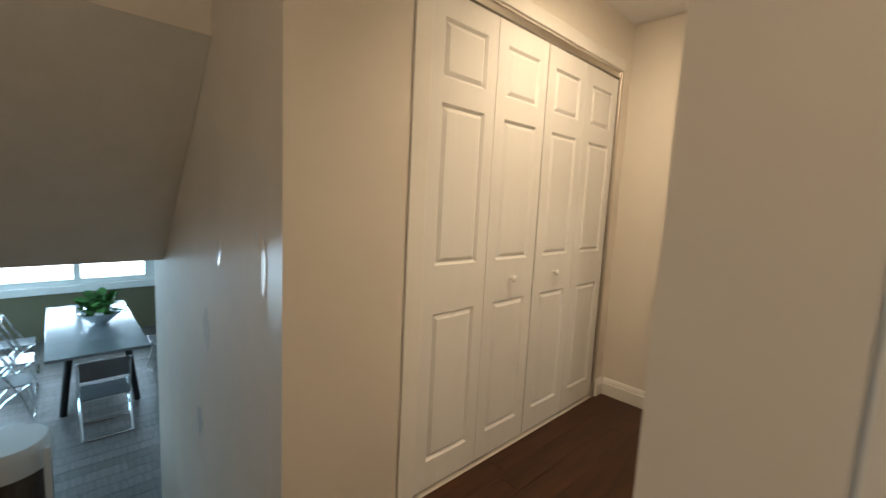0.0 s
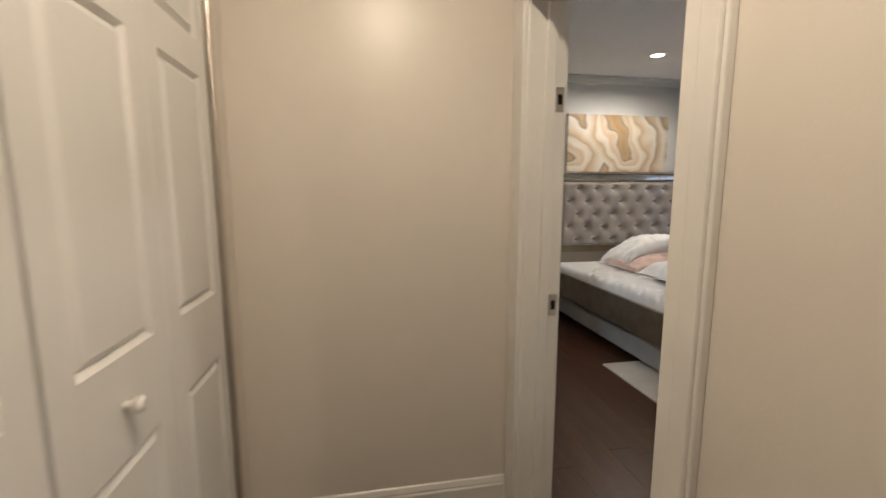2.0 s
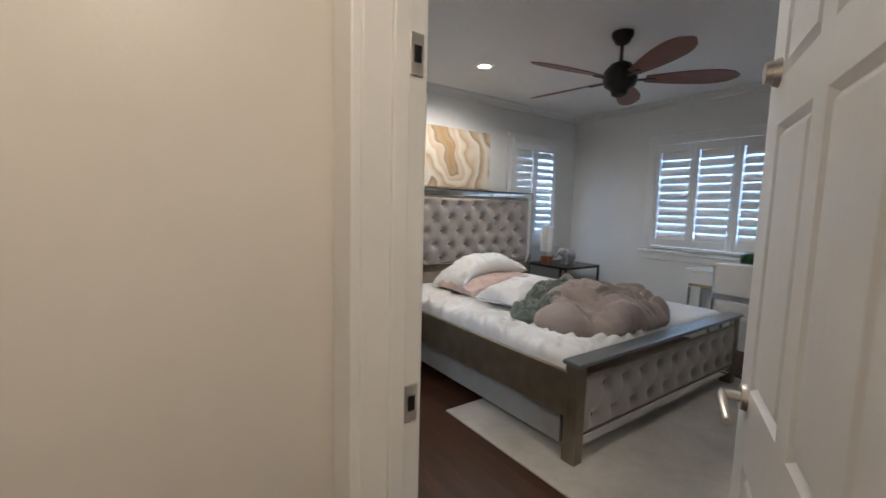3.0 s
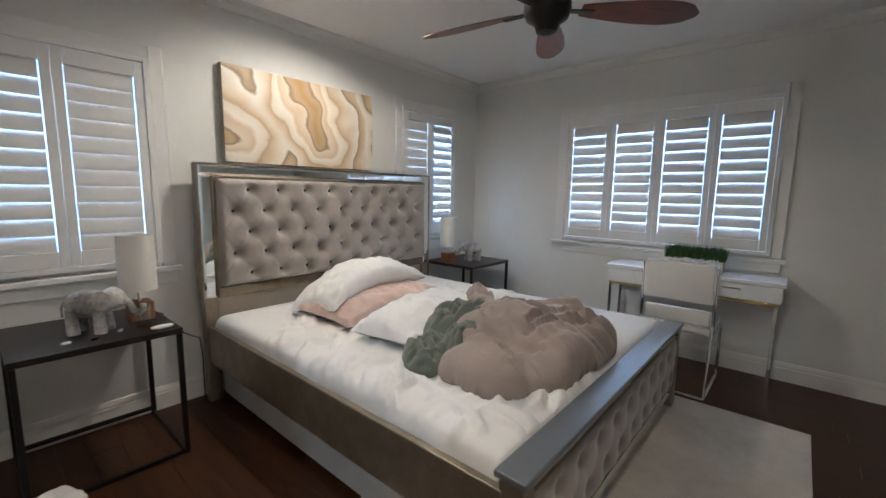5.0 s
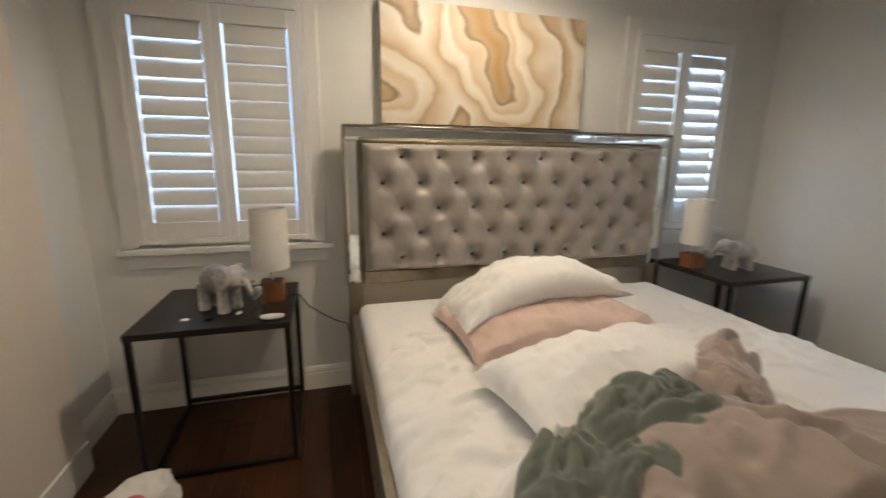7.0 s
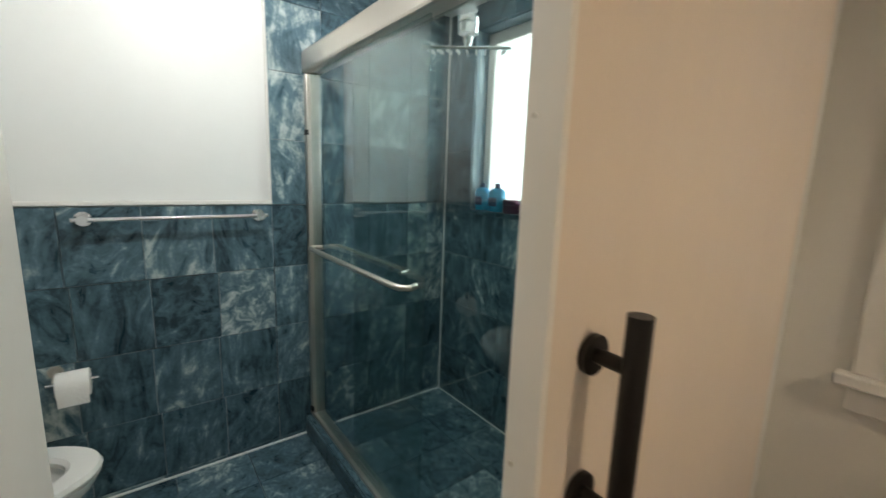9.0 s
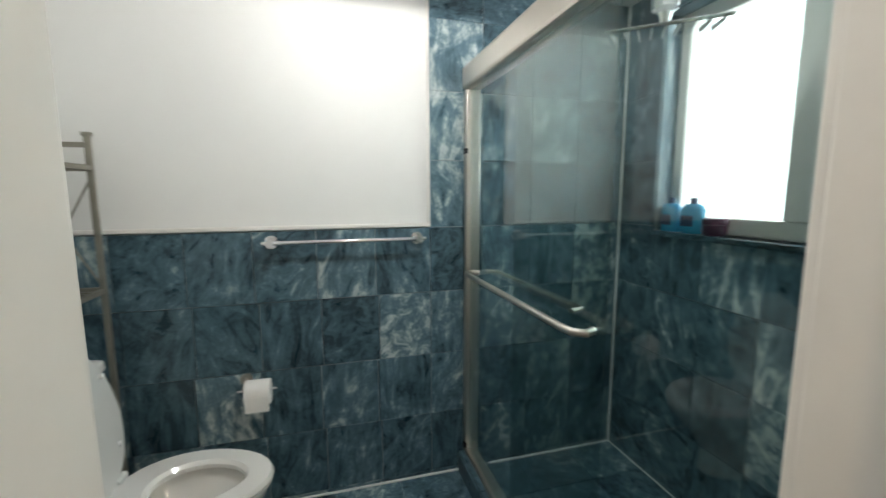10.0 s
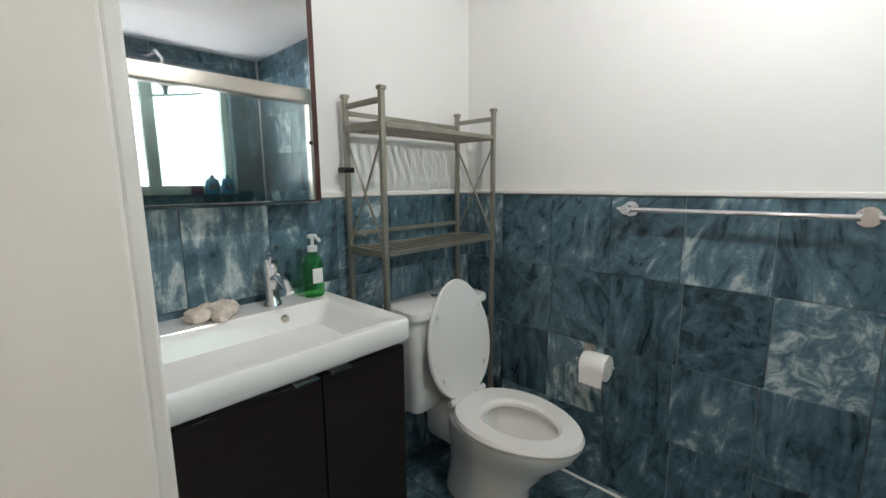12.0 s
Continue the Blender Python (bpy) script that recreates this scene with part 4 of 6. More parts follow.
def heap(name, box2, lobes, strokes, fine, material, label, category, seed, step=0.0065, base=0.600, parent=None, smooth=1, grooves=()):
    """A rumpled cloth: overlapping rounded lobes with folds and fine creases on them, its rim rolled under."""
    x, y = np.meshgrid(np.arange(box2[0], box2[1], step), np.arange(box2[2], box2[3], step))
    wx, wy = x + 0.028 * swirl(x, y, seed), y + 0.028 * swirl(x, y, seed + 1)
    body = mound(lobes, 0.0)(wx, wy)
    z = body + folds(wx, wy, strokes) * np.clip(body / 0.05, 0.0, 1.0) + folds(wx, wy, fine) * np.clip(body / 0.05, 0.0, 1.0)
    z -= folds(wx, wy, grooves) * np.clip(body / 0.09, 0.0, 1.0)
    z += 0.006 * swirl(x * 2.3, y * 2.3, seed + 3) * (body > 0)
    for _ in range(smooth):
        q = z.copy()
        q[1:-1, 1:-1] = 0.4 * z[1:-1, 1:-1] + 0.15 * (z[:-2, 1:-1] + z[2:, 1:-1] + z[1:-1, :-2] + z[1:-1, 2:])
        z = np.where(body > 0, q, z)
    bm = bmesh.new()
    vs = {}
    for j, i in zip(*np.nonzero(body > 0.012)):
        vs[j, i] = bm.verts.new((x[j, i], y[j, i], base + z[j, i]))
    for (j, i), v in vs.items():
        k = [vs.get(c) for c in ((j, i), (j, i + 1), (j + 1, i + 1), (j + 1, i))]
        if all(k):
            bm.faces.new(k)
    loose = [v for v in bm.verts if not v.link_faces]
    bmesh.ops.delete(bm, geom=loose, context="VERTS")
    rim = [e for e in bm.edges if e.is_boundary]
    cx, cy = float(x[body > 0].mean()), float(y[body > 0].mean())
    for drop, pull in ((0.35, -0.006), (0.0, 0.03)):
        ex = bmesh.ops.extrude_edge_only(bm, edges=rim)
        for v in [g for g in ex["geom"] if isinstance(g, bmesh.types.BMVert)]:
            d = Vector((cx - v.co.x, cy - v.co.y, 0)).normalized()
            v.co = Vector((v.co.x + d.x * pull, v.co.y + d.y * pull, base - 0.02 + (v.co.z - base + 0.02) * drop))
        rim = [g for g in ex["geom"] if isinstance(g, bmesh.types.BMEdge)]
    rims = [v for v in bm.verts if v.co.z < base + 0.07]
    for _ in range(3):
        bmesh.ops.smooth_vert(bm, verts=rims, factor=0.5, use_axis_x=True, use_axis_y=True, use_axis_z=True)
    ob = part(name, bm, material, parent, "", True)
    return tagged(ob, label, category)


# mattress with a loose white sheet
mat_ob = thing("mattress", (3.08, 4.6, 0.27), "mattress under a creased white fitted sheet", "mattress")
bm = bmesh.new()
nx, ny = 190, 210
X0, X1, Y0, Y1, ZT, ZB = 2.072, 4.084, 3.505, 5.735, 0.605, 0.27
# creases run out from the gathered middle towards the side and the foot
su, sv = np.meshgrid(np.linspace(X0, X1, nx + 1), np.linspace(Y0, Y1, ny + 1))
rnd = random.Random(31)
runs = fan_strokes(rnd, 46, (2.62, 4.0), (0.40, 0.35), (170, 285), (0.18, 0.55), (0.018, 0.040), (0.012, 0.026))
runs += fan_strokes(rnd, 40, (2.35, 4.7), (0.25, 0.55), (150, 240), (0.10, 0.32), (0.016, 0.032), (0.010, 0.022))
runs += fan_strokes(rnd, 30, (3.5, 4.6), (0.5, 0.7), (0, 360), (0.12, 0.40), (0.020, 0.040), (0.007, 0.016))
bend_x, bend_y = su + 0.03 * swirl(su, sv, 41), sv + 0.03 * swirl(su, sv, 42)
crease = 1.6 * folds(bend_x, bend_y, runs)
crease[1:-1, 1:-1] = 0.4 * crease[1:-1, 1:-1] + 0.15 * (crease[:-2, 1:-1] + crease[2:, 1:-1] + crease[1:-1, :-2] + crease[1:-1, 2:])
grid = []
for j in range(-8, ny + 9):
    row = []
    for i in range(-8, nx + 9):
        u, v = min(max(i / nx, 0), 1), min(max(j / ny, 0), 1)
        x, y = X0 + (X1 - X0) * u, Y0 + (Y1 - Y0) * v
        ex, ey = min(x - X0, X1 - x), min(y - Y0, Y1 - y)
        rd = 0.06
        dip = sum(rd - math.sqrt(max(rd * rd - (rd - e) ** 2, 0)) if e < rd else 0 for e in (ex, ey)) * 0.8
        w = crease[min(max(j, 0), ny), min(max(i, 0), nx)] + 0.008 * fbm(x * 1.6, y * 1.6, 0.4)
        z = ZT - dip + w - 0.012
        out = max(-i, i - nx, 0), max(-j, j - ny, 0)
        k = max(out)
        if k:
            z -= 0.032 * k + 0.01 * noise.noise((x * 6, y * 6, k * 0.2))
            bl = 0.010 * math.sin(min(k / 8, 1) * math.pi) + 0.008 * noise.noise((x * 9, y * 9, 5))
            x += (-bl if i < 0 else bl if i > nx else 0)
            y += (-bl if j < 0 else bl * 0 if j > ny else 0)
        row.append(bm.verts.new((x, y, max(z, ZB + 0.004))))
    grid.append(row)
for r0, r1 in zip(grid, grid[1:]):
    for i in range(len(r0) - 1):
        bm.faces.new((r0[i], r0[i + 1], r1[i + 1], r1[i]))
part("fitted_sheet", bm, M_SHEET, mat_ob, "", True)
part("core", B(2.11, 4.05, 3.55, 5.70, 0.272, 0.50), M_SHEET, mat_ob)


rnd = random.Random(12)
big = fan_strokes(rnd, 13, (2.72, 4.00), (0.10, 0.10), (-150, 20), (0.40, 0.95), (0.06, 0.12), (0.035, 0.055))
small = fan_strokes(rnd, 46, (2.85, 3.88), (0.42, 0.24), (-160, 20), (0.10, 0.34), (0.014, 0.030), (0.006, 0.014))
cuts_in = fan_strokes(rnd, 9, (2.80, 3.93), (0.30, 0.16), (-140, 0), (0.25, 0.60), (0.018, 0.030), (0.022, 0.038))
duvet = thing("duvet", (2.95, 3.9, 0.60), "mauve-brown cotton duvet rumpled in a heap on the bed", "duvet")
heap("crumpled_cloth", (2.2, 3.8, 3.5, 4.4), [(2.84, 3.95, 0.36, 0.27, 0.235, -25), (2.95, 3.76, 0.42, 0.22, 0.20, -15), (2.60, 3.88, 0.30, 0.22, 0.13, 30), (2.62, 3.74, 0.26, 0.17, 0.10, -35), (3.14, 3.86, 0.39, 0.26, 0.20, -22), (3.26, 3.96, 0.28, 0.19, 0.185, -30), (2.88, 3.66, 0.38, 0.14, 0.14, -6), (2.50, 3.98, 0.17, 0.13, 0.06, 20)], big, small, M_DUVET, "", "", 11, parent=duvet, grooves=cuts_in, smooth=2)
rnd = random.Random(3)
end_folds = fan_strokes(rnd, 12, (3.12, 4.22), (0.05, 0.05), (10, 110), (0.15, 0.42), (0.022, 0.042), (0.03, 0.06))
heap("folded_end", (2.8, 3.6, 4.05, 4.75), [(3.16, 4.36, 0.20, 0.14, 0.13, 65), (3.26, 4.45, 0.17, 0.11, 0.17, 30), (3.05, 4.22, 0.16, 0.12, 0.12, 40)], end_folds, [], M_DUVET, "", "", 23, step=0.005, parent=duvet)
rnd = random.Random(8)
rumple = fan_strokes(rnd, 30, (2.64, 4.20), (0.22, 0.16), (170, 320), (0.10, 0.32), (0.018, 0.036), (0.022, 0.045))
ripple = fan_strokes(rnd, 40, (2.62, 4.18), (0.26, 0.17), (0, 360), (0.06, 0.18), (0.009, 0.017), (0.007, 0.014))
heap("towel", (2.2, 3.05, 3.85, 4.6), [(2.76, 4.26, 0.24, 0.20, 0.19, 25), (2.56, 4.21, 0.24, 0.15, 0.085, 15), (2.44, 4.16, 0.16, 0.12, 0.05, 40), (2.62, 4.06, 0.16, 0.13, 0.17, 20), (2.74, 4.10, 0.16, 0.15, 0.24, 0)], rumple, ripple, M_TOWEL, "crumpled sage green towel on the bed", "towel", 5, step=0.0045, base=0.604, smooth=2)

# rug
rug = thing("rug", (3.03, 3.48, 0), "large pale beige low-pile rug under the bed", "rug")
bm = B(1.83, 4.25, 2.69, 4.28, 0.002, 0.014, bevel=0.004)
part("rug_field", bm, M_RUG, rug)

# painting
art = thing("painting", (2.87, 5.86, 1.6), "wide canvas of flowing cream, tan and ochre bands on the wall", "painting")
part("canvas", B(2.235, 3.50, 5.836, 5.889, 1.60, 2.245, bevel=0.004), M_CANVAS, art)
part("painted_face", B(2.238, 3.497, 5.832, 5.8355, 1.603, 2.242), M_ART, art)


def nightstand(x0, x1, label):
    t = thing("nightstand", (x0, 5.24, 0), label, "nightstand", "nightstands beside the bed")
    y0, y1, h, s = 5.245, 5.868, 0.70, 0.024
    part("tabletop", B(x0, x1, y0, y1, h - 0.03, h, bevel=0.003), M_ESP, t)
    for x in (x0 + 0.003, x1 - s - 0.003):
        for y in (y0 + 0.003, y1 - s - 0.003):
            part("leg", B(x, x + s, y, y + s, 0, h - 0.031, bevel=0.002), M_BLACK, t)
        part("side_bar", B(x + 0.002, x + s - 0.002, y0 + s + 0.003, y1 - s - 0.003, 0.005, 0.025), M_BLACK, t)
    for y in (y0 + 0.004, y1 - s - 0.002):
        part("cross_bar", B(x0 + s + 0.003, x1 - s - 0.003, y, y + s - 0.004, 0.03 if y > 5.5 else 0.005, 0.05 if y > 5.5 else 0.025), M_BLACK, t)
    return t


nightstand(1.10, 1.742, "dark wood nightstand on a thin black steel frame")
nightstand(4.246, 4.912, "dark wood nightstand on a thin black steel frame")


def table_lamp(x, y, z, r, label):
    t = thing("table_lamp", (x, y, z), label, "lamp", "bedside lamps")
    part("base", B(x - 0.055, x + 0.055, y - 0.055, y + 0.055, z, z + 0.10, bevel=0.006), M_OAK, t, "amber wooden block base")
    part("stem", C((x, y, z + 0.10), (x, y, z + 0.2), 0.007), M_NICKEL, t)
    prof = [(r, 0.165), (r * 0.97, 0.465), (r * 0.955, 0.465), (r * 0.985, 0.168)]
    bm = bmesh.new()
    rings = [[(x + a * math.cos(k * math.tau / 40), y + a * math.sin(k * math.tau / 40), z + b) for k in range(40)] for a, b in prof]
    loft(rings + [rings[0]], bm, cap=False)
    part("shade", bm, M_SHADE, t, "white drum shade", True)


table_lamp(1.64, 5.58, 0.70, 0.088, "bedside lamp with white drum shade and wooden base, unlit")
table_lamp(4.33, 5.62, 0.70, 0.085, "bedside lamp with white drum shade and wooden base, unlit")


def ellipsoid(bm, c, r, seg=16, turn=None):
    m = Matrix.Translation(c) @ (turn or Matrix()) @ Matrix.Diagonal((*r, 1))
    bmesh.ops.create_uvsphere(bm, u_segments=seg, v_segments=seg // 2 + 2, radius=1.0, matrix=m)


def elephant(centre, turn, scale, label):
    """A small figurine in one mesh: body, head, ears, trunk, tusks, four legs."""
    bm = bmesh.new()
    ellipsoid(bm, (0, 0, 0.125), (0.085, 0.055, 0.06))
    ellipsoid(bm, (0.095, 0, 0.145), (0.048, 0.042, 0.048))
    for s in (-1, 1):
        ellipsoid(bm, (0.075, s * 0.048, 0.145), (0.035, 0.010, 0.045))
        tube([(0.125, s * 0.022, 0.125), (0.15, s * 0.026, 0.12), (0.165, s * 0.026, 0.13)], 0.005, 6, bm)
        for x in (-0.05, 0.05):
            cyl(bm, (x, s * 0.03, 0.11), (x + 0.005, s * 0.032, 0.0), 0.021, 0.024, 12)
    tube([(0.125, 0, 0.15), (0.155, 0, 0.12), (0.172, 0, 0.085), (0.19, 0, 0.075), (0.205, 0, 0.09), (0.208, 0, 0.115)], 0.014, 10, bm)
    tube([(-0.082, 0, 0.14), (-0.098, 0, 0.11), (-0.098, 0, 0.07)], 0.005, 6, bm)
    ob = part("figurine", bm, M_ELE, None, "", True)
    ob.matrix_basis = Matrix.Translation(centre) @ pose(0, 0, 0, 0, 0, turn) @ Matrix.Scale(scale, 4)
    return tagged(ob, label, "figurine", "elephant figurines")


elephant((1.41, 5.50, 0.70), -35, 1.15, "grey and white elephant figurine on the nightstand")
elephant((4.60, 5.50, 0.70), 160, 1.05, "grey and white elephant figurine on the nightstand")


def tumbler(x, y, z, r, h, label):
    t = thing("drinking_glass", (x, y, z), label, "glass")
    bm = bmesh.new()
    rings = [[(x + a * math.cos(k * math.tau / 28), y + a * math.sin(k * math.tau / 28), z + b) for k in range(28)] for a, b in [(r * 0.82, 0), (r, h), (r * 0.94, h), (r * 0.76, 0.012)]]
    loft(rings, bm)
    o = part("glass_body", bm, M_GLASS, t, "", True)
    o.visible_shadow = False


tumbler(1.60, 5.36, 0.70, 0.036, 0.125, "clear drinking glass on the dark nightstand")
dish = thing("soap_dish", (1.66, 5.30, 0.70), "small white oval dish on the nightstand", "dish")
part("bowl", lathe([(0.03, 0), (0.05, 0.008), (0.052, 0.014), (0.044, 0.011), (0.001, 0.009)], (1.665, 5.30, 0.70), 24, 1.0, 0.6), M_PORC, dish, "", True)
for x, y, m, nm in [(1.30, 5.36, M_PAPER, "earplug"), (1.40, 5.34, M_BLACK, "bottle_cap"), (1.45, 5.42, M_PAPER, "earplug"), (1.51, 5.40, M_PAPER, "earplug")]:
    o = part(nm, lathe([(0.010, 0), (0.014, 0.004), (0.010, 0.010), (0.001, 0.012)], (0, 0, 0), 10, 1.5, 0.8), m, None, "", True)
    o.matrix_basis = pose(x, y, 0.70, 0, 0, 40 * x * 7)
    tagged(o, "small black cap on the nightstand" if m is M_BLACK else "small white crumpled scrap on the nightstand", "clutter")
cord = part("power_cord", tube([(1.72, 5.60, 0.712), (1.76, 5.65, 0.69), (1.80, 5.72, 0.60), (1.88, 5.77, 0.52), (1.96, 5.80, 0.46), (2.01, 5.84, 0.43), (2.03, 5.86, 0.30), (2.03, 5.865, 0.001)], 0.0035, 6), M_BLACK, None, "", True)
tagged(cord, "thin black lamp cord hanging to the wall", "cord")

# ceiling fan
fan = thing("ceiling_fan", (3.05, 3.93, 2.66), "dark bronze ceiling fan with five mahogany blades, at rest", "fan")
fx, fy = 3.05, 3.93
part("canopy", lathe([(0.075, 2.66), (0.072, 2.63), (0.045, 2.585), (0.02, 2.575)][::-1], (fx, fy, 0)), M_BLACK, fan, "", True)
part("downrod", C((fx, fy, 2.45), (fx, fy, 2.58), 0.012), M_BLACK, fan)
part("motor", lathe([(0.02, 2.21), (0.05, 2.225), (0.062, 2.26), (0.105, 2.29), (0.118, 2.33), (0.112, 2.39), (0.07, 2.44), (0.03, 2.46)], (fx, fy, 0)), M_BLACK, fan, "dark bronze motor housing", True)
for k in range(5):
    bm = bmesh.new()
    rings = []
    for s in range(13):
        u = s / 12
        r = 0.17 + 0.60 * u
        w = 0.040 + 0.048 * math.sin(min(u * 1.25, 1) * math.pi * 0.60)
        if u > 0.7:
            w *= math.sqrt(max(0.02, 1 - ((u - 0.7) / 0.305) ** 2))
        tl = radians(-14)
        rings.append([(r, a * w * math.cos(tl), a * w * math.sin(tl) + b) for a, b in ((-1, -0.003), (1, -0.003), (1, 0.003), (-1, 0.003))])
    loft(rings, bm)
    ob = part("blade", bm, M_FAN, fan, "reddish mahogany blade", local=True)
    ob.matrix_basis = Matrix.Translation((0, 0, 2.335 - 2.66)) @ pose(0, 0, 0, 0, 0, 72 * k + 25)
    bm = B(0.085, 0.24, -0.02, 0.02, -0.010, -0.002, bevel=0.003)
    br = part("blade_bracket", bm, M_BLACK, fan, local=True)
    br.matrix_basis = ob.matrix_basis.copy()

def downlight(x, y):
    dl = thing("downlight", (x, y, 2.66), "round recessed ceiling downlight, lit", "downlight", "bedroom downlights")
    bm = bmesh.new()
    rings = [[(x + a * math.cos(k * math.tau / 32), y + a * math.sin(k * math.tau / 32), b) for k in range(32)] for a, b in [(0.075, 2.6595), (0.072, 2.653), (0.055, 2.653), (0.055, 2.6595)]]
    loft(rings, bm, cap=False)
    part("ring", bm, M_TRIM, dl, "", True)
    part("lens", C((x, y, 2.656), (x, y, 2.6585), 0.054, seg=32), M_BULB, dl, "glowing lens")


downlight(2.745, 5.09)
# unseen fixture, added to go with the fill lamp by the door
downlight(1.75, 3.15)

# desk, chair, planter
desk = thing("desk", (4.75, 3.5, 0), "white lacquered desk with two drawers on slim chrome legs", "desk")
part("desktop", B(4.748, 5.09, 2.89, 4.135, 0.79, 0.82, bevel=0.003), M_WHITEG, desk)
part("carcass", B(4.765, 5.085, 2.905, 4.12, 0.67, 0.789), M_WHITEG, desk)
for a, b in ((2.91, 3.505), (3.52, 4.115)):
    dr = part("drawer", B(4.750, 4.765, a, b, 0.675, 0.785, bevel=0.002), M_WHITEG, desk)
    part("handle", B(4.738, 4.750, (a + b) / 2 - 0.06, (a + b) / 2 + 0.06, 0.745, 0.755, bevel=0.002), M_CHROME, dr, "slim chrome handle")
part("rail", B(4.752, 4.78, 2.92, 4.10, 0.648, 0.668, bevel=0.002), mat("gold_rail", (0.62, 0.46, 0.20), 0.25, 1.0), desk, "thin gold rail")
for x in (4.77, 5.055):
    for y in (2.925, 4.085):
        part("leg", B(x, x + 0.022, y, y + 0.022, 0, 0.669, bevel=0.002), M_CHROME, desk)
for y in (2.928, 4.088):
    part("foot_bar", B(4.792, 5.055, y, y + 0.016, 0.002, 0.018), M_CHROME, desk)

ch = thing("desk_chair", (4.52, 3.49, 0), "white leather desk chair with a chrome cantilever frame", "chair")
bm = B(4.385, 4.425, 3.265, 3.72, 0.665, 0.955, bevel=0.016, seg=3)
part("backrest", bm, M_LEATHER, ch, "white leather backrest", True)
part("lower_back", B(4.41, 4.445, 3.275, 3.71, 0.50, 0.615, bevel=0.014, seg=3), M_LEATHER, ch, "", True)
part("seat", B(4.40, 4.86, 3.265, 3.72, 0.44, 0.495, bevel=0.018, seg=3), M_LEATHER, ch, "white leather seat", True)
for y in (3.258, 3.727):
    part("side_frame", tube([(4.40, y, 0.93), (4.405, y, 0.70), (4.41, y, 0.50), (4.42, y, 0.46), (4.60, y, 0.435), (4.83, y, 0.435), (4.865, y, 0.41), (4.865, y, 0.06), (4.84, y, 0.014), (4.62, y, 0.014), (4.29, y, 0.014)], 0.012, 10), M_CHROME, ch, "", True)
    part("back_leg", tube([(4.41, y, 0.52), (4.36, y, 0.30), (4.31, y, 0.014)], 0.011, 10), M_CHROME, ch, "", True)
part("cross_tube", C((4.295, 3.258, 0.014), (4.295, 3.727, 0.014), 0.012), M_CHROME, ch)

pl = thing("planter", (4.93, 3.49, 0.82), "white box planter filled with short green artificial grass", "planter")
part("box", B(4.87, 4.99, 3.29, 3.69, 0.82, 0.925, bevel=0.004), M_WHITEG, pl)
for k in range(5):
    cyx = 3.335 + k * 0.078
    part("hexagon", C((4.8685, cyx, 0.872), (4.8695, cyx, 0.872), 0.034, seg=6), M_CHROME, pl, "grey hexagon print")
rnd = random.Random(5)
bm = bmesh.new()
for k in range(1500):
    x, y = rnd.uniform(4.865, 4.995), rnd.uniform(3.28, 3.70)
    a, h = rnd.uniform(0, math.tau), rnd.uniform(0.07, 0.125)
    dx, dy = math.cos(a) * 0.004, math.sin(a) * 0.004
    lx, ly = rnd.uniform(-0.02, 0.02), rnd.uniform(-0.025, 0.025)
    v = [bm.verts.new(p) for p in ((x - dx, y - dy, 0.915), (x + dx, y + dy, 0.915), (x + lx, y + ly, 0.92 + h))]
    bm.faces.new(v)
tagged(part("grass", bm, M_GRASS, pl, "dense short green blades"), "", "", "", "stuff")

bag = thing("plastic_bag", (1.15, 5.06, 0), "crumpled white plastic bag with a pink print on the floor", "bag")
bm = bmesh.new()
bmesh.ops.create_icosphere(bm, subdivisions=4, radius=1.0)
for v in bm.verts:
    c = v.co.copy()
    k = 1 + 0.35 * fbm(c.x * 1.5, c.y * 1.5, c.z * 1.5 + 3) + 0.12 * ridge(c.x * 4, c.y * 4, c.z * 4)
    v.co = Vector((1.16 + c.x * 0.115 * k, 5.06 + c.y * 0.10 * k, max(0.001, 0.075 + c.z * 0.085 * k)))
part("bag_body", bm, M_PAPER, bag, "", True)
bm = bmesh.new()
ellipsoid(bm, (1.17, 4.985, 0.125), (0.045, 0.04, 0.035), 14)
part("print", bm, M_PINK, bag, "pink print", True)

# ---- bathroom things ----
van = thing("vanity", (0.2, 3.55, 0), "dark espresso vanity cabinet with two doors", "vanity")
part("body", B(-0.135, 0.522, 3.318, 3.775, 0.08, 0.862), M_ESP, van)
part("plinth", B(-0.12, 0.51, 3.33, 3.72, 0.013, 0.08), M_ESP, van)
for a, b, hx in ((-0.135, 0.130, 0.085), (0.135, 0.522, 0.18)):
    d = part("door", B(a, b, 3.776, 3.795, 0.085, 0.868, bevel=0.002), M_ESP, van)
    part("handle", B(hx - 0.03, hx + 0.03, 3.790, 3.812, 0.869, 0.876, bevel=0.001), M_CHROME, d, "chrome tab pull")
sink = thing("sink", (0.2, 3.55, 0.885), "white ceramic washbasin with a wide rectangular bowl", "sink")
bm = bmesh.new()
x0, x1, y0, y1, zt = -0.15, 0.53, 3.316, 3.815, 0.952


def rrect(xa, xb, ya, yb, r, z, n=6):
    out = []
    for cx, cy, a in ((xb - r, yb - r, 0), (xa + r, yb - r, 90), (xa + r, ya + r, 180), (xb - r, ya + r, 270)):
        for k in range(n + 1):
            t = radians(a + 90 * k / n)
            out.append((cx + r * math.cos(t), cy + r * math.sin(t), z))
    return out


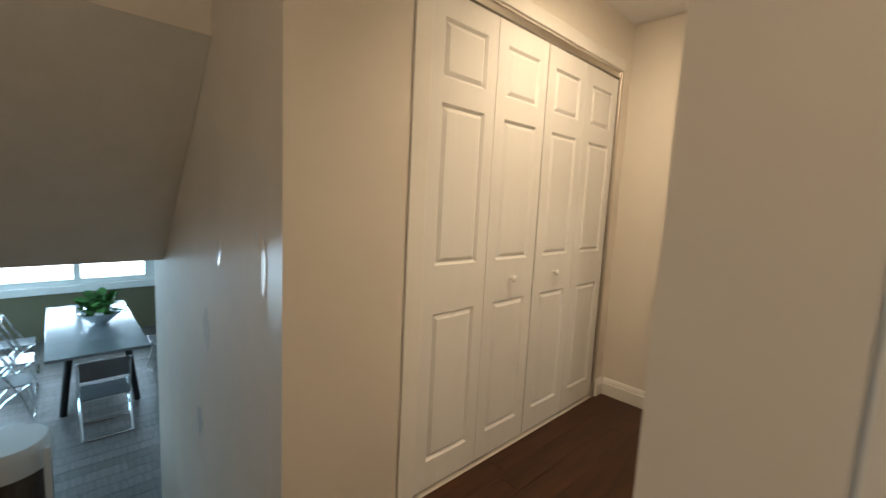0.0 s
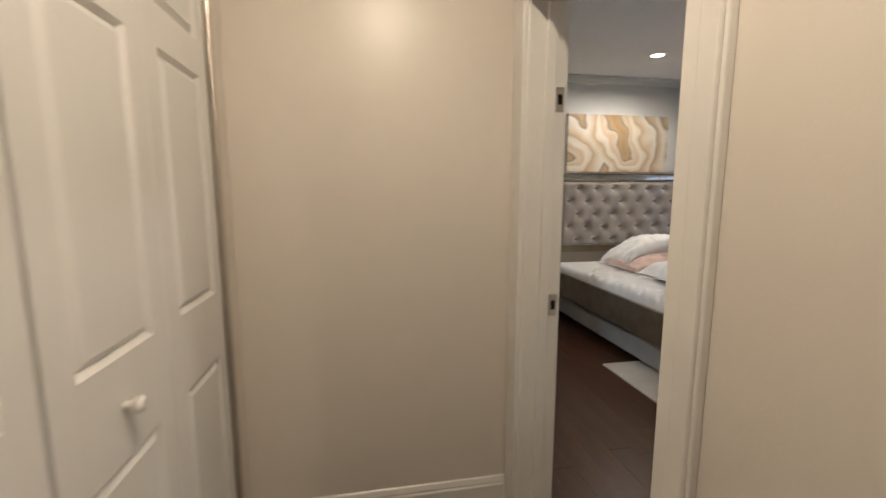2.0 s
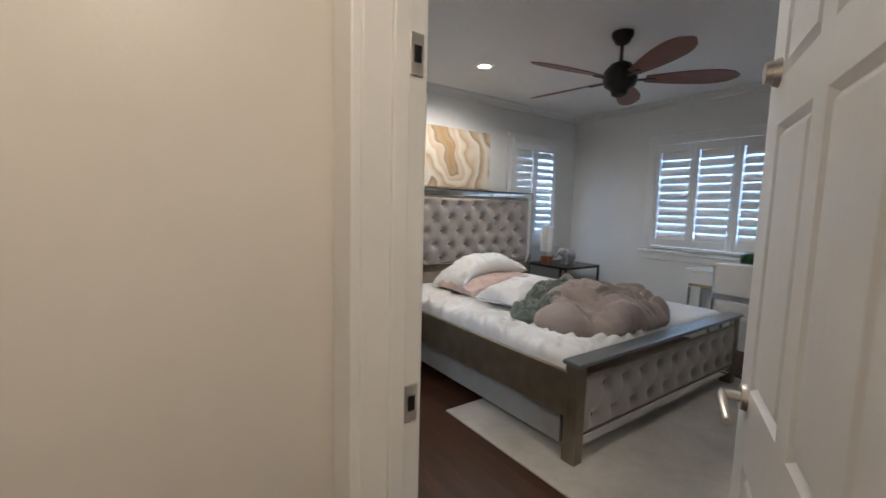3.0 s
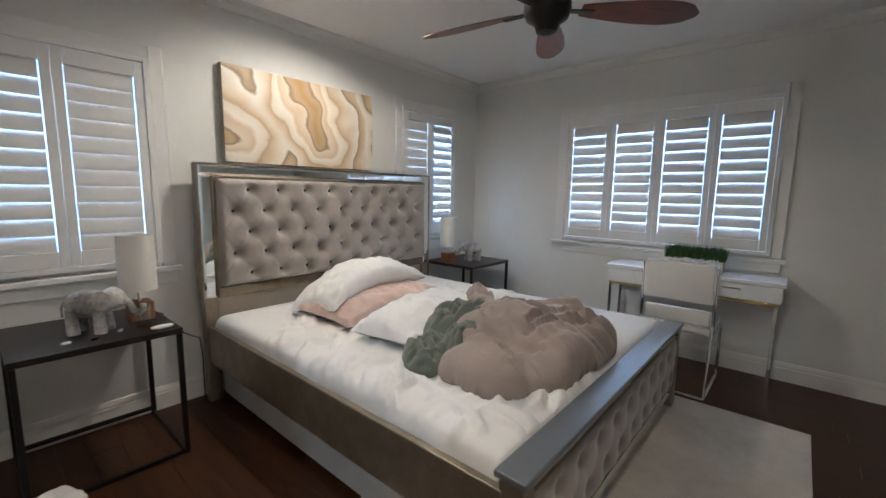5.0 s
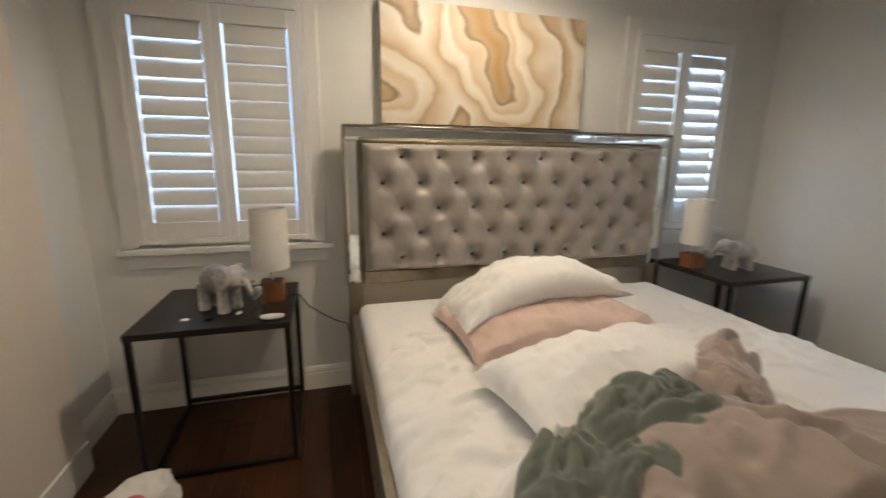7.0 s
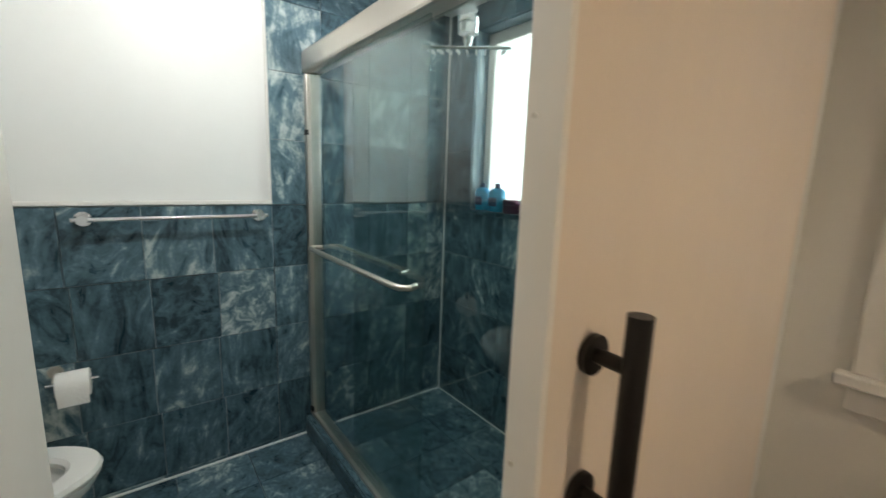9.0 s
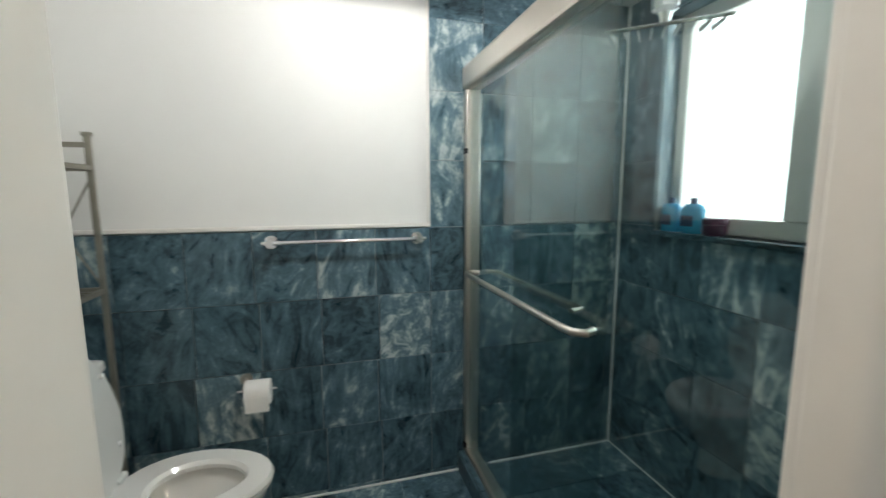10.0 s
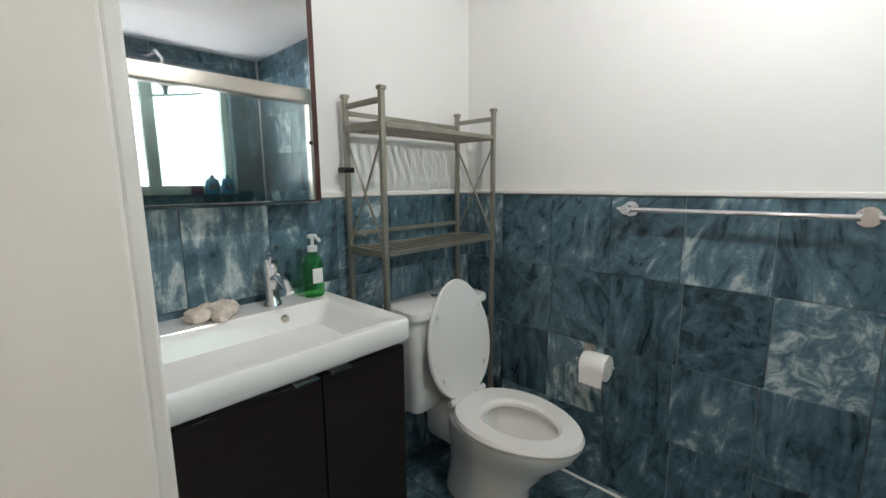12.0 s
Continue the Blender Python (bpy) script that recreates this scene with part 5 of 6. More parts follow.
loft([rrect(x0 + 0.006, x1 - 0.006, y0, y1 - 0.006, 0.02, 0.886), rrect(x0, x1, y0, y1, 0.02, 0.895), rrect(x0, x1, y0, y1, 0.02, zt - 0.008), rrect(x0 + 0.006, x1 - 0.006, y0, y1 - 0.006, 0.018, zt),
      rrect(x0 + 0.055, x1 - 0.04, y0 + 0.13, y1 - 0.03, 0.03, zt), rrect(x0 + 0.068, x1 - 0.05, y0 + 0.138, y1 - 0.04, 0.03, zt - 0.012), rrect(x0 + 0.075, x1 - 0.056, y0 + 0.142, y1 - 0.046, 0.03, zt - 0.03), rrect(x0 + 0.13, x1 - 0.09, y0 + 0.165, y1 - 0.08, 0.04, zt - 0.085)], bm)
part("basin", bm, M_PORC, sink, "", True)
part("overflow", C((0.06, y0 + 0.140, zt - 0.030), (0.06, y0 + 0.150, zt - 0.033), 0.012), M_NICKEL, sink, "round overflow ring")
part("drain", C((0.19, 3.60, zt - 0.086), (0.19, 3.60, zt - 0.082), 0.022), M_CHROME, sink)
tap = thing("faucet", (0.06, 3.385, zt), "chrome single-lever basin faucet", "faucet")
bm = lathe([(0.028, 0), (0.026, 0.01), (0.021, 0.02), (0.020, 0.11), (0.023, 0.115), (0.022, 0.15), (0.012, 0.158)], (0.06, 3.385, zt))
part("body", bm, M_CHROME, tap, "", True)
part("spout", tube([(0.06, 3.39, zt + 0.085), (0.06, 3.44, zt + 0.098), (0.06, 3.485, zt + 0.082), (0.06, 3.505, zt + 0.058)], 0.0135, 12), M_CHROME, tap, "", True)
part("lever", tube([(0.06, 3.385, zt + 0.155), (0.06, 3.375, zt + 0.17), (0.06, 3.41, zt + 0.187), (0.06, 3.43, zt + 0.19)], 0.007, 8), M_CHROME, tap, "", True)
soap = thing("soap_bottle", (-0.085, 3.39, zt), "clear bottle of green hand soap with a pump", "soap bottle")
part("bottle", lathe([(0.028, 0), (0.031, 0.006), (0.031, 0.11), (0.024, 0.135), (0.012, 0.15), (0.012, 0.158)], (-0.085, 3.39, zt), 24, 1.15, 0.85), M_SOAP, soap, "", True)
part("label", B(-0.103, -0.067, 3.4165, 3.4185, zt + 0.05, zt + 0.10), M_CLEARP, soap, "pale paper label")
part("pump", tube([(-0.085, 3.39, zt + 0.206), (-0.085, 3.41, zt + 0.208), (-0.085, 3.44, zt + 0.198)], 0.006, 8, lathe([(0.016, 0.156), (0.016, 0.175), (0.006, 0.178), (0.006, 0.20), (0.017, 0.203), (0.017, 0.213), (0.004, 0.216)], (-0.085, 3.39, zt), 16)), M_CLEARP, soap, "white pump head", True)
for k, (x, y, r) in enumerate([(0.215, 3.40, 0.034), (0.255, 3.38, 0.030), (0.235, 3.435, 0.024), (0.285, 3.40, 0.028)]):
    bm = bmesh.new()
    bmesh.ops.create_icosphere(bm, subdivisions=3, radius=1.0)
    for v in bm.verts:
        c = v.co.copy()
        s = 1 + 0.3 * ridge(c.x * 2 + k, c.y * 2, c.z * 2) * 0.6
        v.co = Vector((c.x * r * s * 1.2, c.y * r * s * 0.9, max(0.0, (c.z * 0.75 + 0.6) * r * s)))
    o = part("seashell", bm, M_SHELL, None, "", True)
    o.matrix_basis = pose(x, y, zt, 0, 0, 50 * k)
    tagged(o, "pale ribbed seashell on the basin edge", "seashell", "seashells on the basin")

mc = thing("mirror_cabinet", (0.2, 3.36, 1.275), "wall mirror cabinet with a dark wooden side", "mirror")
part("body", B(-0.122, 0.545, 3.303, 3.405, 1.28, 1.98, bevel=0.002), mat("dark_cherry", (0.06, 0.02, 0.014), 0.35, vary=0.3, scale=10), mc, "dark reddish wooden case")
part("mirror", B(-0.098, 0.542, 3.406, 3.414, 1.282, 1.976, bevel=0.002), M_MIRROR, mc, "clear mirror front")
part("bottom_edge", B(-0.122, 0.545, 3.31, 3.412, 1.272, 1.279), M_CHROME, mc)

# toilet
toi = thing("toilet", (-0.64, 3.75, 0.02), "white ceramic toilet with seat down and lid up", "toilet")
TX = -0.645


def oval(cx, cy, rx, ry, z, n=40, egg=0.12):
    return [(cx + rx * math.cos(a) * (1 - egg * math.sin(a)), cy + ry * math.sin(a), z) for a in [k * math.tau / n for k in range(n)]]


bm = bmesh.new()
loft([oval(TX, 3.72, 0.12, 0.20, 0.02), oval(TX, 3.72, 0.115, 0.195, 0.06), oval(TX, 3.73, 0.105, 0.19, 0.16), oval(TX, 3.77, 0.13, 0.23, 0.27), oval(TX, 3.83, 0.185, 0.27, 0.365), oval(TX, 3.845, 0.19, 0.275, 0.405), oval(TX, 3.845, 0.15, 0.23, 0.408),
      oval(TX, 3.845, 0.135, 0.215, 0.395), oval(TX, 3.83, 0.10, 0.16, 0.30), oval(TX, 3.80, 0.05, 0.07, 0.24)], bm)
part("bowl", bm, M_PORC, toi, "", True)
bm = bmesh.new()
box(bm, TX - 0.10, TX + 0.10, 3.45, 3.65, 0.24, 0.395, bevel=0.03)
part("tank_shelf", bm, M_PORC, toi, "", True)
part("tank", loft([rrect(TX - 0.20, TX + 0.20, 3.33, 3.51, 0.04, 0.39), rrect(TX - 0.215, TX + 0.215, 3.325, 3.525, 0.04, 0.45), rrect(TX - 0.225, TX + 0.225, 3.322, 3.53, 0.04, 0.80)]), M_PORC, toi, "", True)
lidp = part("tank_lid", loft([rrect(TX - 0.235, TX + 0.235, 3.318, 3.545, 0.04, 0.801), rrect(TX - 0.238, TX + 0.238, 3.316, 3.548, 0.04, 0.812), rrect(TX - 0.235, TX + 0.235, 3.318, 3.545, 0.04, 0.832), rrect(TX - 0.215, TX + 0.215, 3.333, 3.525, 0.04, 0.841)]), M_PORC, toi, "", True)
part("flush_button", C((TX, 3.43, 0.841), (TX, 3.43, 0.847), 0.024), M_CHROME, lidp, "chrome flush button")
bm = bmesh.new()
R = [oval(TX, 3.86, 0.195, 0.26, 0.412), oval(TX, 3.86, 0.200, 0.265, 0.425), oval(TX, 3.86, 0.192, 0.257, 0.440), oval(TX, 3.875, 0.125, 0.165, 0.440), oval(TX, 3.875, 0.112, 0.152, 0.428), oval(TX, 3.875, 0.112, 0.152, 0.412)]
loft(R + [R[0]], bm, cap=False)
part("seat", bm, M_PORC, toi, "white seat ring", True)
# lid leaning back against the tank
bm = bmesh.new()
loft([oval(0, 0.245, 0.186, 0.250, -0.008), oval(0, 0.245, 0.192, 0.256, 0.0), oval(0, 0.245, 0.186, 0.250, 0.012), oval(0, 0.245, 0.150, 0.215, 0.016)], bm)
for s in (-1, 1):
    for yy in (0.11, 0.37):
        cyl(bm, (s * 0.13, yy, -0.018), (s * 0.13, yy, -0.006), 0.010, seg=10)
lo = part("lid", bm, M_PORC, toi, "white lid standing up", True, True)
lo.matrix_basis = Matrix.Translation(Vector((TX, 3.607, 0.44)) - BASE[toi.name]) @ pose(0, 0, 0, 98, 0, 0)
for s in (-1, 1):
    part("hinge", C((TX + s * 0.05, 3.612, 0.44), (TX + s * 0.11, 3.612, 0.44), 0.014), M_PORC, toi, "", True)
part("supply_hose", tube([(TX + 0.27, 3.33, 0.2), (TX + 0.29, 3.40, 0.19), (TX + 0.26, 3.42, 0.28), (TX + 0.17, 3.42, 0.39)], 0.006, 8), M_CHROME, toi, "thin supply hose", True)

# rack above the toilet
rk = thing("shelf_rack", (-0.57, 3.45, 0.015), "bronze-grey metal shelf rack standing over the toilet", "shelf")
RX0, RX1, RY0, RY1 = -0.885, -0.27, 3.345, 3.555
for x in (RX0, RX1):
    for y in (RY0, RY1):
        p = part("post", B(x - 0.009, x + 0.009, y - 0.009, y + 0.009, 0.013, 1.64, bevel=0.002), M_RACK, rk)
        part("cap", B(x - 0.013, x + 0.013, y - 0.013, y + 0.013, 1.638, 1.652, bevel=0.003), M_RACK, p)
    part("top_rail", B(x - 0.007, x + 0.007, RY0 + 0.012, RY1 - 0.012, 1.60, 1.617), M_RACK, rk)
    part("brace", cyl(C((x, RY0 + 0.01, 1.48), (x, RY1 - 0.01, 1.12), 0.004, seg=8), (x, RY1 - 0.01, 1.48), (x, RY0 + 0.01, 1.12), 0.004, seg=8), M_RACK, rk)
for z in (1.53, 1.09):
    bm = bmesh.new()
    box(bm, RX0 + 0.012, RX1 - 0.012, RY1 - 0.008, RY1 + 0.008, z - 0.008, z + 0.008)
    box(bm, RX0 + 0.012, RX1 - 0.012, RY0 - 0.008, RY0 + 0.008, z - 0.008, z + 0.008)
    box(bm, RX0 - 0.008, RX0 + 0.008, RY0 + 0.012, RY1 - 0.012, z - 0.012, z + 0.012)
    box(bm, RX1 - 0.008, RX1 + 0.008, RY0 + 0.012, RY1 - 0.012, z - 0.012, z + 0.012)
    sh = part("shelf", bm, M_RACK, rk)
    for k in range(15):
        x = RX0 + 0.035 + k * (RX1 - RX0 - 0.07) / 14
        part("slat", B(x - 0.009, x + 0.009, RY0 + 0.008, RY1 - 0.008, z - 0.004, z + 0.004), M_RACK, sh)
    part("back_rail", B(RX0 + 0.012, RX1 - 0.012, RY0 - 0.006, RY0 + 0.006, z + 0.05, z + 0.066), M_RACK, rk)
part("clamp", B(RX1 - 0.018, RX1 + 0.03, RY0 - 0.02, RY0 + 0.02, 1.375, 1.395, bevel=0.004), M_BLACK, rk, "black clamp")

# towel bar and paper holder
tbn = thing("towel_bar", (-0.99, 4.43, 1.23), "chrome towel bar on two round brackets", "towel bar")
part("bar", C((-0.945, 4.085, 1.235), (-0.945, 4.775, 1.235), 0.009), M_CHROME, tbn, "", True)
for y in (4.117, 4.744):
    o = part("bracket", cyl(C((-1.010, y, 1.235), (-0.995, y, 1.235), 0.032, 0.028, 28), (-0.995, y, 1.235), (-0.930, y, 1.235), 0.016, 0.018), M_CHROME, tbn, "", True)
tph = thing("paper_holder", (-0.98, 4.03, 0.64), "chrome toilet paper holder", "paper holder")
part("bracket", cyl(C((-1.010, 3.985, 0.643), (-0.998, 3.985, 0.643), 0.027, 0.024), (-0.998, 3.985, 0.643), (-0.94, 3.985, 0.623), 0.008), M_NICKEL, tph, "", True)
part("arm", C((-0.935, 3.96, 0.618), (-0.935, 4.115, 0.618), 0.006), M_CHROME, tph)
roll = thing("toilet_roll", (-0.935, 4.04, 0.64), "white toilet paper roll, half used, on its holder", "toilet paper")
bm = bmesh.new()
rings = [[(-0.935 + a * math.cos(k * math.tau / 32), y, 0.608 + a * math.sin(k * math.tau / 32)) for k in range(32)] for a, y in [(0.018, 3.99), (0.050, 3.99), (0.052, 3.993), (0.052, 4.087), (0.050, 4.09), (0.018, 4.09)]]
loft(rings + [rings[0]], bm, cap=False)
part("paper", bm, M_PAPER, roll, "", True)
part("loose_sheet", B(-0.884, -0.882, 3.994, 4.087, 0.543, 0.608), M_PAPER, roll)

# shower enclosure
structure("shower_curb", B(-1.018, 0.55, 4.955, 5.065, 0.012, 0.125), M_GROUT, "raised shower curb under blue tile")
se = thing("shower_door", (-0.2, 5.02, 0.13), "framed sliding glass shower door with a long towel handle", "shower door")
part("header", B(-1.005, 0.545, 4.965, 5.055, 1.905, 2.005, bevel=0.012), M_NICKEL, se, "brushed nickel header rail")
part("jamb", B(-1.005, -0.972, 4.975, 5.045, 0.14, 1.905, bevel=0.006), M_NICKEL, se)
part("jamb", B(0.512, 0.545, 4.975, 5.045, 0.14, 1.905, bevel=0.006), M_NICKEL, se)
part("track", B(-1.005, 0.545, 4.98, 5.04, 0.127, 0.150, bevel=0.004), M_NICKEL, se, "brushed nickel bottom track")
for a, b, y in ((-0.965, 0.03, 4.995), (-0.55, 0.505, 5.022)):
    g = part("glass_panel", B(a, b, y, y + 0.007, 0.152, 1.90, bevel=0.001), M_SHGLASS, se, "clear greenish glass panel")
    g.visible_shadow = False
    if y < 5:
        hd = part("handle", tube([(-0.84, y, 1.085), (-0.86, y - 0.03, 1.085), (-0.84, y - 0.058, 1.085), (-0.80, y - 0.064, 1.085), (-0.40, y - 0.064, 1.085), (-0.06, y - 0.064, 1.085), (-0.02, y - 0.058, 1.085), (0.0, y - 0.03, 1.085), (-0.015, y, 1.085)], 0.011, 12), M_NICKEL, g, "long brushed towel bar handle", True)
part("inner_handle", tube([(-0.85, 5.03, 1.09), (-0.83, 5.075, 1.09), (-0.4, 5.08, 1.09), (-0.19, 5.08, 1.09), (-0.17, 5.03, 1.09)], 0.008, 10), M_NICKEL, se, "", True)
for z in (0.18, 1.63):
    part("clip", B(-0.985, -0.955, 4.968, 4.978, z - 0.012, z + 0.012), M_BLACK, se)
sh = thing("shower_head", (-0.17, 5.30, 1.9), "square chrome rain shower head with a filter body", "shower head")
hm = Matrix.Translation((-0.17, 5.30, 1.90)) @ pose(0, 0, 0, 0, 0, 49) @ pose(0, 0, 0, 13, 0, 0)
bm = B(-0.15, 0.15, -0.15, 0.15, -0.005, 0.005, bevel=0.002)
bmesh.ops.transform(bm, matrix=hm, verts=bm.verts)
plate = part("plate", bm, M_CHROME, sh, "thin square chrome plate")
nm = None
for i in range(9):
    for j in range(9):
        p = hm @ Vector((-0.132 + 0.033 * i, -0.132 + 0.033 * j, -0.011))
        if nm is None:
            o = part("nozzle", C((0, 0, -0.001), (0, 0, 0.006), 0.0025, seg=6), M_CLEARP, None)
            nm = o.data
        else:
            o = new("nozzle", nm)
        o.parent = plate
        o.location = p - BASE[sh.name]
part("filter", lathe([(0.012, 0.005), (0.016, 0.03), (0.02, 0.045), (0.036, 0.055), (0.038, 0.085), (0.034, 0.09), (0.038, 0.095), (0.038, 0.125), (0.03, 0.14), (0.014, 0.15)], (-0.17, 5.30, 1.90)), M_CHROME, sh, "chrome filter body", True)
part("arm", tube([(-0.17, 5.30, 2.045), (-0.17, 5.32, 2.12), (-0.17, 5.42, 2.18), (-0.17, 5.62, 2.2), (-0.17, 5.862, 2.27)], 0.011, 10), M_CHROME, sh, "", True)
structure("window_ledge", B(-0.78, 0.39, 5.845, 5.95, 1.235, 1.26, bevel=0.004), M_TILE, "dark blue stone window ledge")


def bottle(x, y, z, r, h, material, cap, label):
    t = thing("shampoo_bottle", (x, y, z), label, "bottle", "toiletries on the shower ledge")
    part("body", lathe([(r * 0.95, 0), (r, 0.006), (r, h * 0.68), (r * 0.7, h * 0.8), (r * 0.4, h * 0.83)], (x, y, z), 20, 1.0, 0.65), material, t, "", True)
    part("label", B(x - r * 0.6, x + r * 0.6, y - r * 0.66, y - r * 0.645, z + h * 0.2, z + h * 0.5), M_DKBLUE, t, "dark label band")
    part("cap", C((x, y, z + h * 0.83), (x, y, z + h), r * 0.28, seg=14), cap, t)


bottle(-0.705, 5.895, 1.26, 0.05, 0.155, M_CYAN, M_DKBLUE, "bright blue shampoo bottle on the shower ledge")
bottle(-0.585, 5.895, 1.26, 0.055, 0.155, M_CYAN, M_DKBLUE, "bright blue shampoo bottle on the shower ledge")
jar = thing("cream_jar", (-0.47, 5.89, 1.26), "plum coloured cream jar on the shower ledge", "jar")
part("body", lathe([(0.042, 0), (0.045, 0.004), (0.045, 0.045)], (-0.47, 5.89, 1.26)), M_PURPLE, jar, "", True)
part("lid", lathe([(0.047, 0.046), (0.047, 0.068), (0.044, 0.072)], (-0.47, 5.89, 1.26)), M_PURPLE, jar, "", True)
part("drain_ring", C((0.12, 5.45, 0.035), (0.12, 5.45, 0.039), 0.05), M_CHROME, None)
tagged(bpy.data.objects["drain_ring"], "round chrome shower drain in the tiled floor", "drain")
structure("trim_wainscot", B(-1.010, -0.995, 3.31, 4.81, 1.285, 1.303, bevel=0.004), M_TRIM, "white bead above the wall tile")
structure("trim_wainscot_b", B(-0.995, -0.124, 3.310, 3.325, 1.285, 1.303, bevel=0.004), M_TRIM, "white bead above the wall tile")
structure("trim_tile_edge", B(-1.010, -0.998, 4.800, 4.809, 1.303, 2.36), M_TRIM, "white bead beside the wall tile")
bm = bmesh.new()
box(bm, -1.012, -0.992, 3.32, 4.955, 0.030, 0.037)
box(bm, -1.0, 0.54, 5.842, 5.848, 0.034, 0.040)
box(bm, -1.004, -0.994, 5.07, 5.84, 0.034, 0.040)
box(bm, -1.004, -0.994, 5.842, 5.850, 0.034, 2.36)
box(bm, -1.0, 0.54, 4.948, 4.956, 0.030, 0.037)
structure("trim_caulk", bm, M_CAULK, "white sealant lines in the tile corners")
structure("grout_far", B(-1.018, -1.010, 3.302, 4.81, 0.012, 1.285), M_GROUT, "grey grout behind tiles")
structure("grout_far_b", B(-1.018, -1.010, 4.81, 5.862, 0.012, 2.36), M_GROUT, "grey grout behind tiles")
structure("grout_mirror", B(-1.010, 0.55, 3.302, 3.310, 0.012, 1.285), M_GROUT, "grey grout behind tiles")

# ---- dining level ----
dt = thing("dining_table", (-6.3, 0.5, -1.3), "long dark-edged dining table with a glossy top", "table")
part("tabletop", B(-7.6, -5.03, 0.06, 0.98, -0.585, -0.55, bevel=0.006), mat("glossy_table_top", (0.22, 0.24, 0.26), 0.15, vary=0.05), dt)
for x in (-7.35, -5.28):
    for y in (0.18, 0.86):
        s = 1 if y > 0.5 else -1
        part("leg", tube([(x, y - 0.08 * s, -0.586), (x, y, -1.30)], 0.035, 8), M_BLACK, dt)
    part("stretcher", B(x - 0.03, x + 0.03, 0.2, 0.84, -0.65, -0.60), M_BLACK, dt)


def folding_chair(m):
    t = thing("dining_chair", (0, 0, 0), "chrome folding chair with a smoked acrylic seat and back", "chair", "dining chairs")
    for s in (-0.22, 0.22):
        part("side_frame", tube([(0.20, s, 0.01), (0.12, s, 0.30), (-0.10, s, 0.76), (-0.12, s, 0.80)], 0.012, 8), M_CHROME, t, "", True)
        part("rear_leg", tube([(-0.22, s * 0.94, 0.01), (0.0, s * 0.94, 0.30), (0.18, s * 0.94, 0.44)], 0.012, 8), M_CHROME, t, "", True)
    part("foot_tube", cyl(C((0.20, -0.22, 0.012), (0.20, 0.22, 0.012), 0.012), (-0.22, -0.207, 0.012), (-0.22, 0.207, 0.012), 0.012), M_CHROME, t)
    part("seat", B(-0.2, 0.2, -0.2, 0.2, 0.43, 0.445, bevel=0.005), M_SMOKE, t, "smoked acrylic seat")
    part("backrest", B(-0.118, -0.105, -0.205, 0.205, 0.60, 0.80, bevel=0.005), M_SMOKE, t, "smoked acrylic backrest")
    t.matrix_basis = m
    return t


fc = folding_chair(pose(-4.72, 0.52, -1.3, 0, 0, 180))
for x, y, r in [(-5.5, -0.25, 90), (-6.25, -0.25, 90), (-7.0, -0.25, 90), (-5.3, 1.32, -90), (-6.2, 1.32, -90)]:
    copy_thing(fc, pose(x, y, -1.3, 0, 0, r))
pot = thing("plant_bowl", (-6.3, 0.60, -0.55), "glass bowl of green leaves on the dining table", "plant")
part("bowl", lathe([(0.06, 0), (0.10, 0.03), (0.21, 0.12), (0.23, 0.16), (0.22, 0.16), (0.09, 0.04), (0.001, 0.03)], (-6.3, 0.60, -0.55)), M_MIRROR, pot, "ribbed glass bowl", True)
rnd = random.Random(9)
leaf_me = None
for k in range(70):
    if leaf_me is None:
        bm = bmesh.new()
        L = [[(0.15 * u, w * (0.055 * math.sin(u * math.pi) ** 0.7), 0.03 * math.sin(u * 2.5) + 0.008 * abs(w)) for w in (-1, 0, 1)] for u in (0.02, 0.25, 0.5, 0.75, 0.98)]
        vs = [[bm.verts.new(p) for p in r] for r in L]
        for a, b in zip(vs, vs[1:]):
            for i in range(2):
                bm.faces.new((a[i], a[i + 1], b[i + 1], b[i]))
        o = part("leaf", bm, M_GREEN, None)
        leaf_me = o.data
    else:
        o = new("leaf", leaf_me)
    o.parent = pot
    a, rr = rnd.uniform(0, 360), rnd.uniform(0, 0.2)
    o.matrix_basis = pose(rr * math.cos(radians(a)), rr * math.sin(radians(a)), rnd.uniform(0.12, 0.34), rnd.uniform(-30, 30), rnd.uniform(-50, 20), a)
cab = thing("side_cabinet", (-3.15, -0.2, -1.3), "white round-fronted bin with a brown wooden body", "bin")
part("body", lathe([(0.24, 0), (0.25, 0.01), (0.25, 0.62), (0.24, 0.63)], (-3.2, -0.14, -1.3), 40), mat("brown_bin_wood", (0.10, 0.075, 0.055), 0.5, vary=0.3, scale=8, stretch=(6, 6, 1)), cab, "", True)
part("rim", lathe([(0.262, 0.63), (0.265, 0.65), (0.262, 0.76), (0.255, 0.80), (0.24, 0.82), (0.001, 0.825)], (-3.2, -0.14, -1.3), 40), M_WHITEG, cab, "white rim and lid", True)
part("edge_post", B(-3.01, -2.97, 0.07, 0.11, -1.3, -0.5, bevel=0.005), M_WHITEG, cab)

# ---- pieces: planks and tiles ----
def piece_mesh(name, sx, sy, sz, material, bev=0.0015):
    bm = B(-sx / 2, sx / 2, -sy / 2, sy / 2, -sz / 2, sz / 2, bevel=bev, seg=1)
    bmesh.ops.recalc_face_normals(bm, faces=bm.faces)
    me = bpy.data.meshes.new(name)
    bm.to_mesh(me)
    bm.free()
    me.materials.append(material)
    return me


def piece(name, me, parent, loc, scale=(1, 1, 1), rot=None):
    o = new(name, me)
    o.parent = parent
    o.location = loc
    o.scale = scale
    if rot:
        o.rotation_euler = rot
    return o


rnd = random.Random(21)
plank = piece_mesh("plank", 0.1277, 1.2, 0.012, M_WOOD, 0.0005)


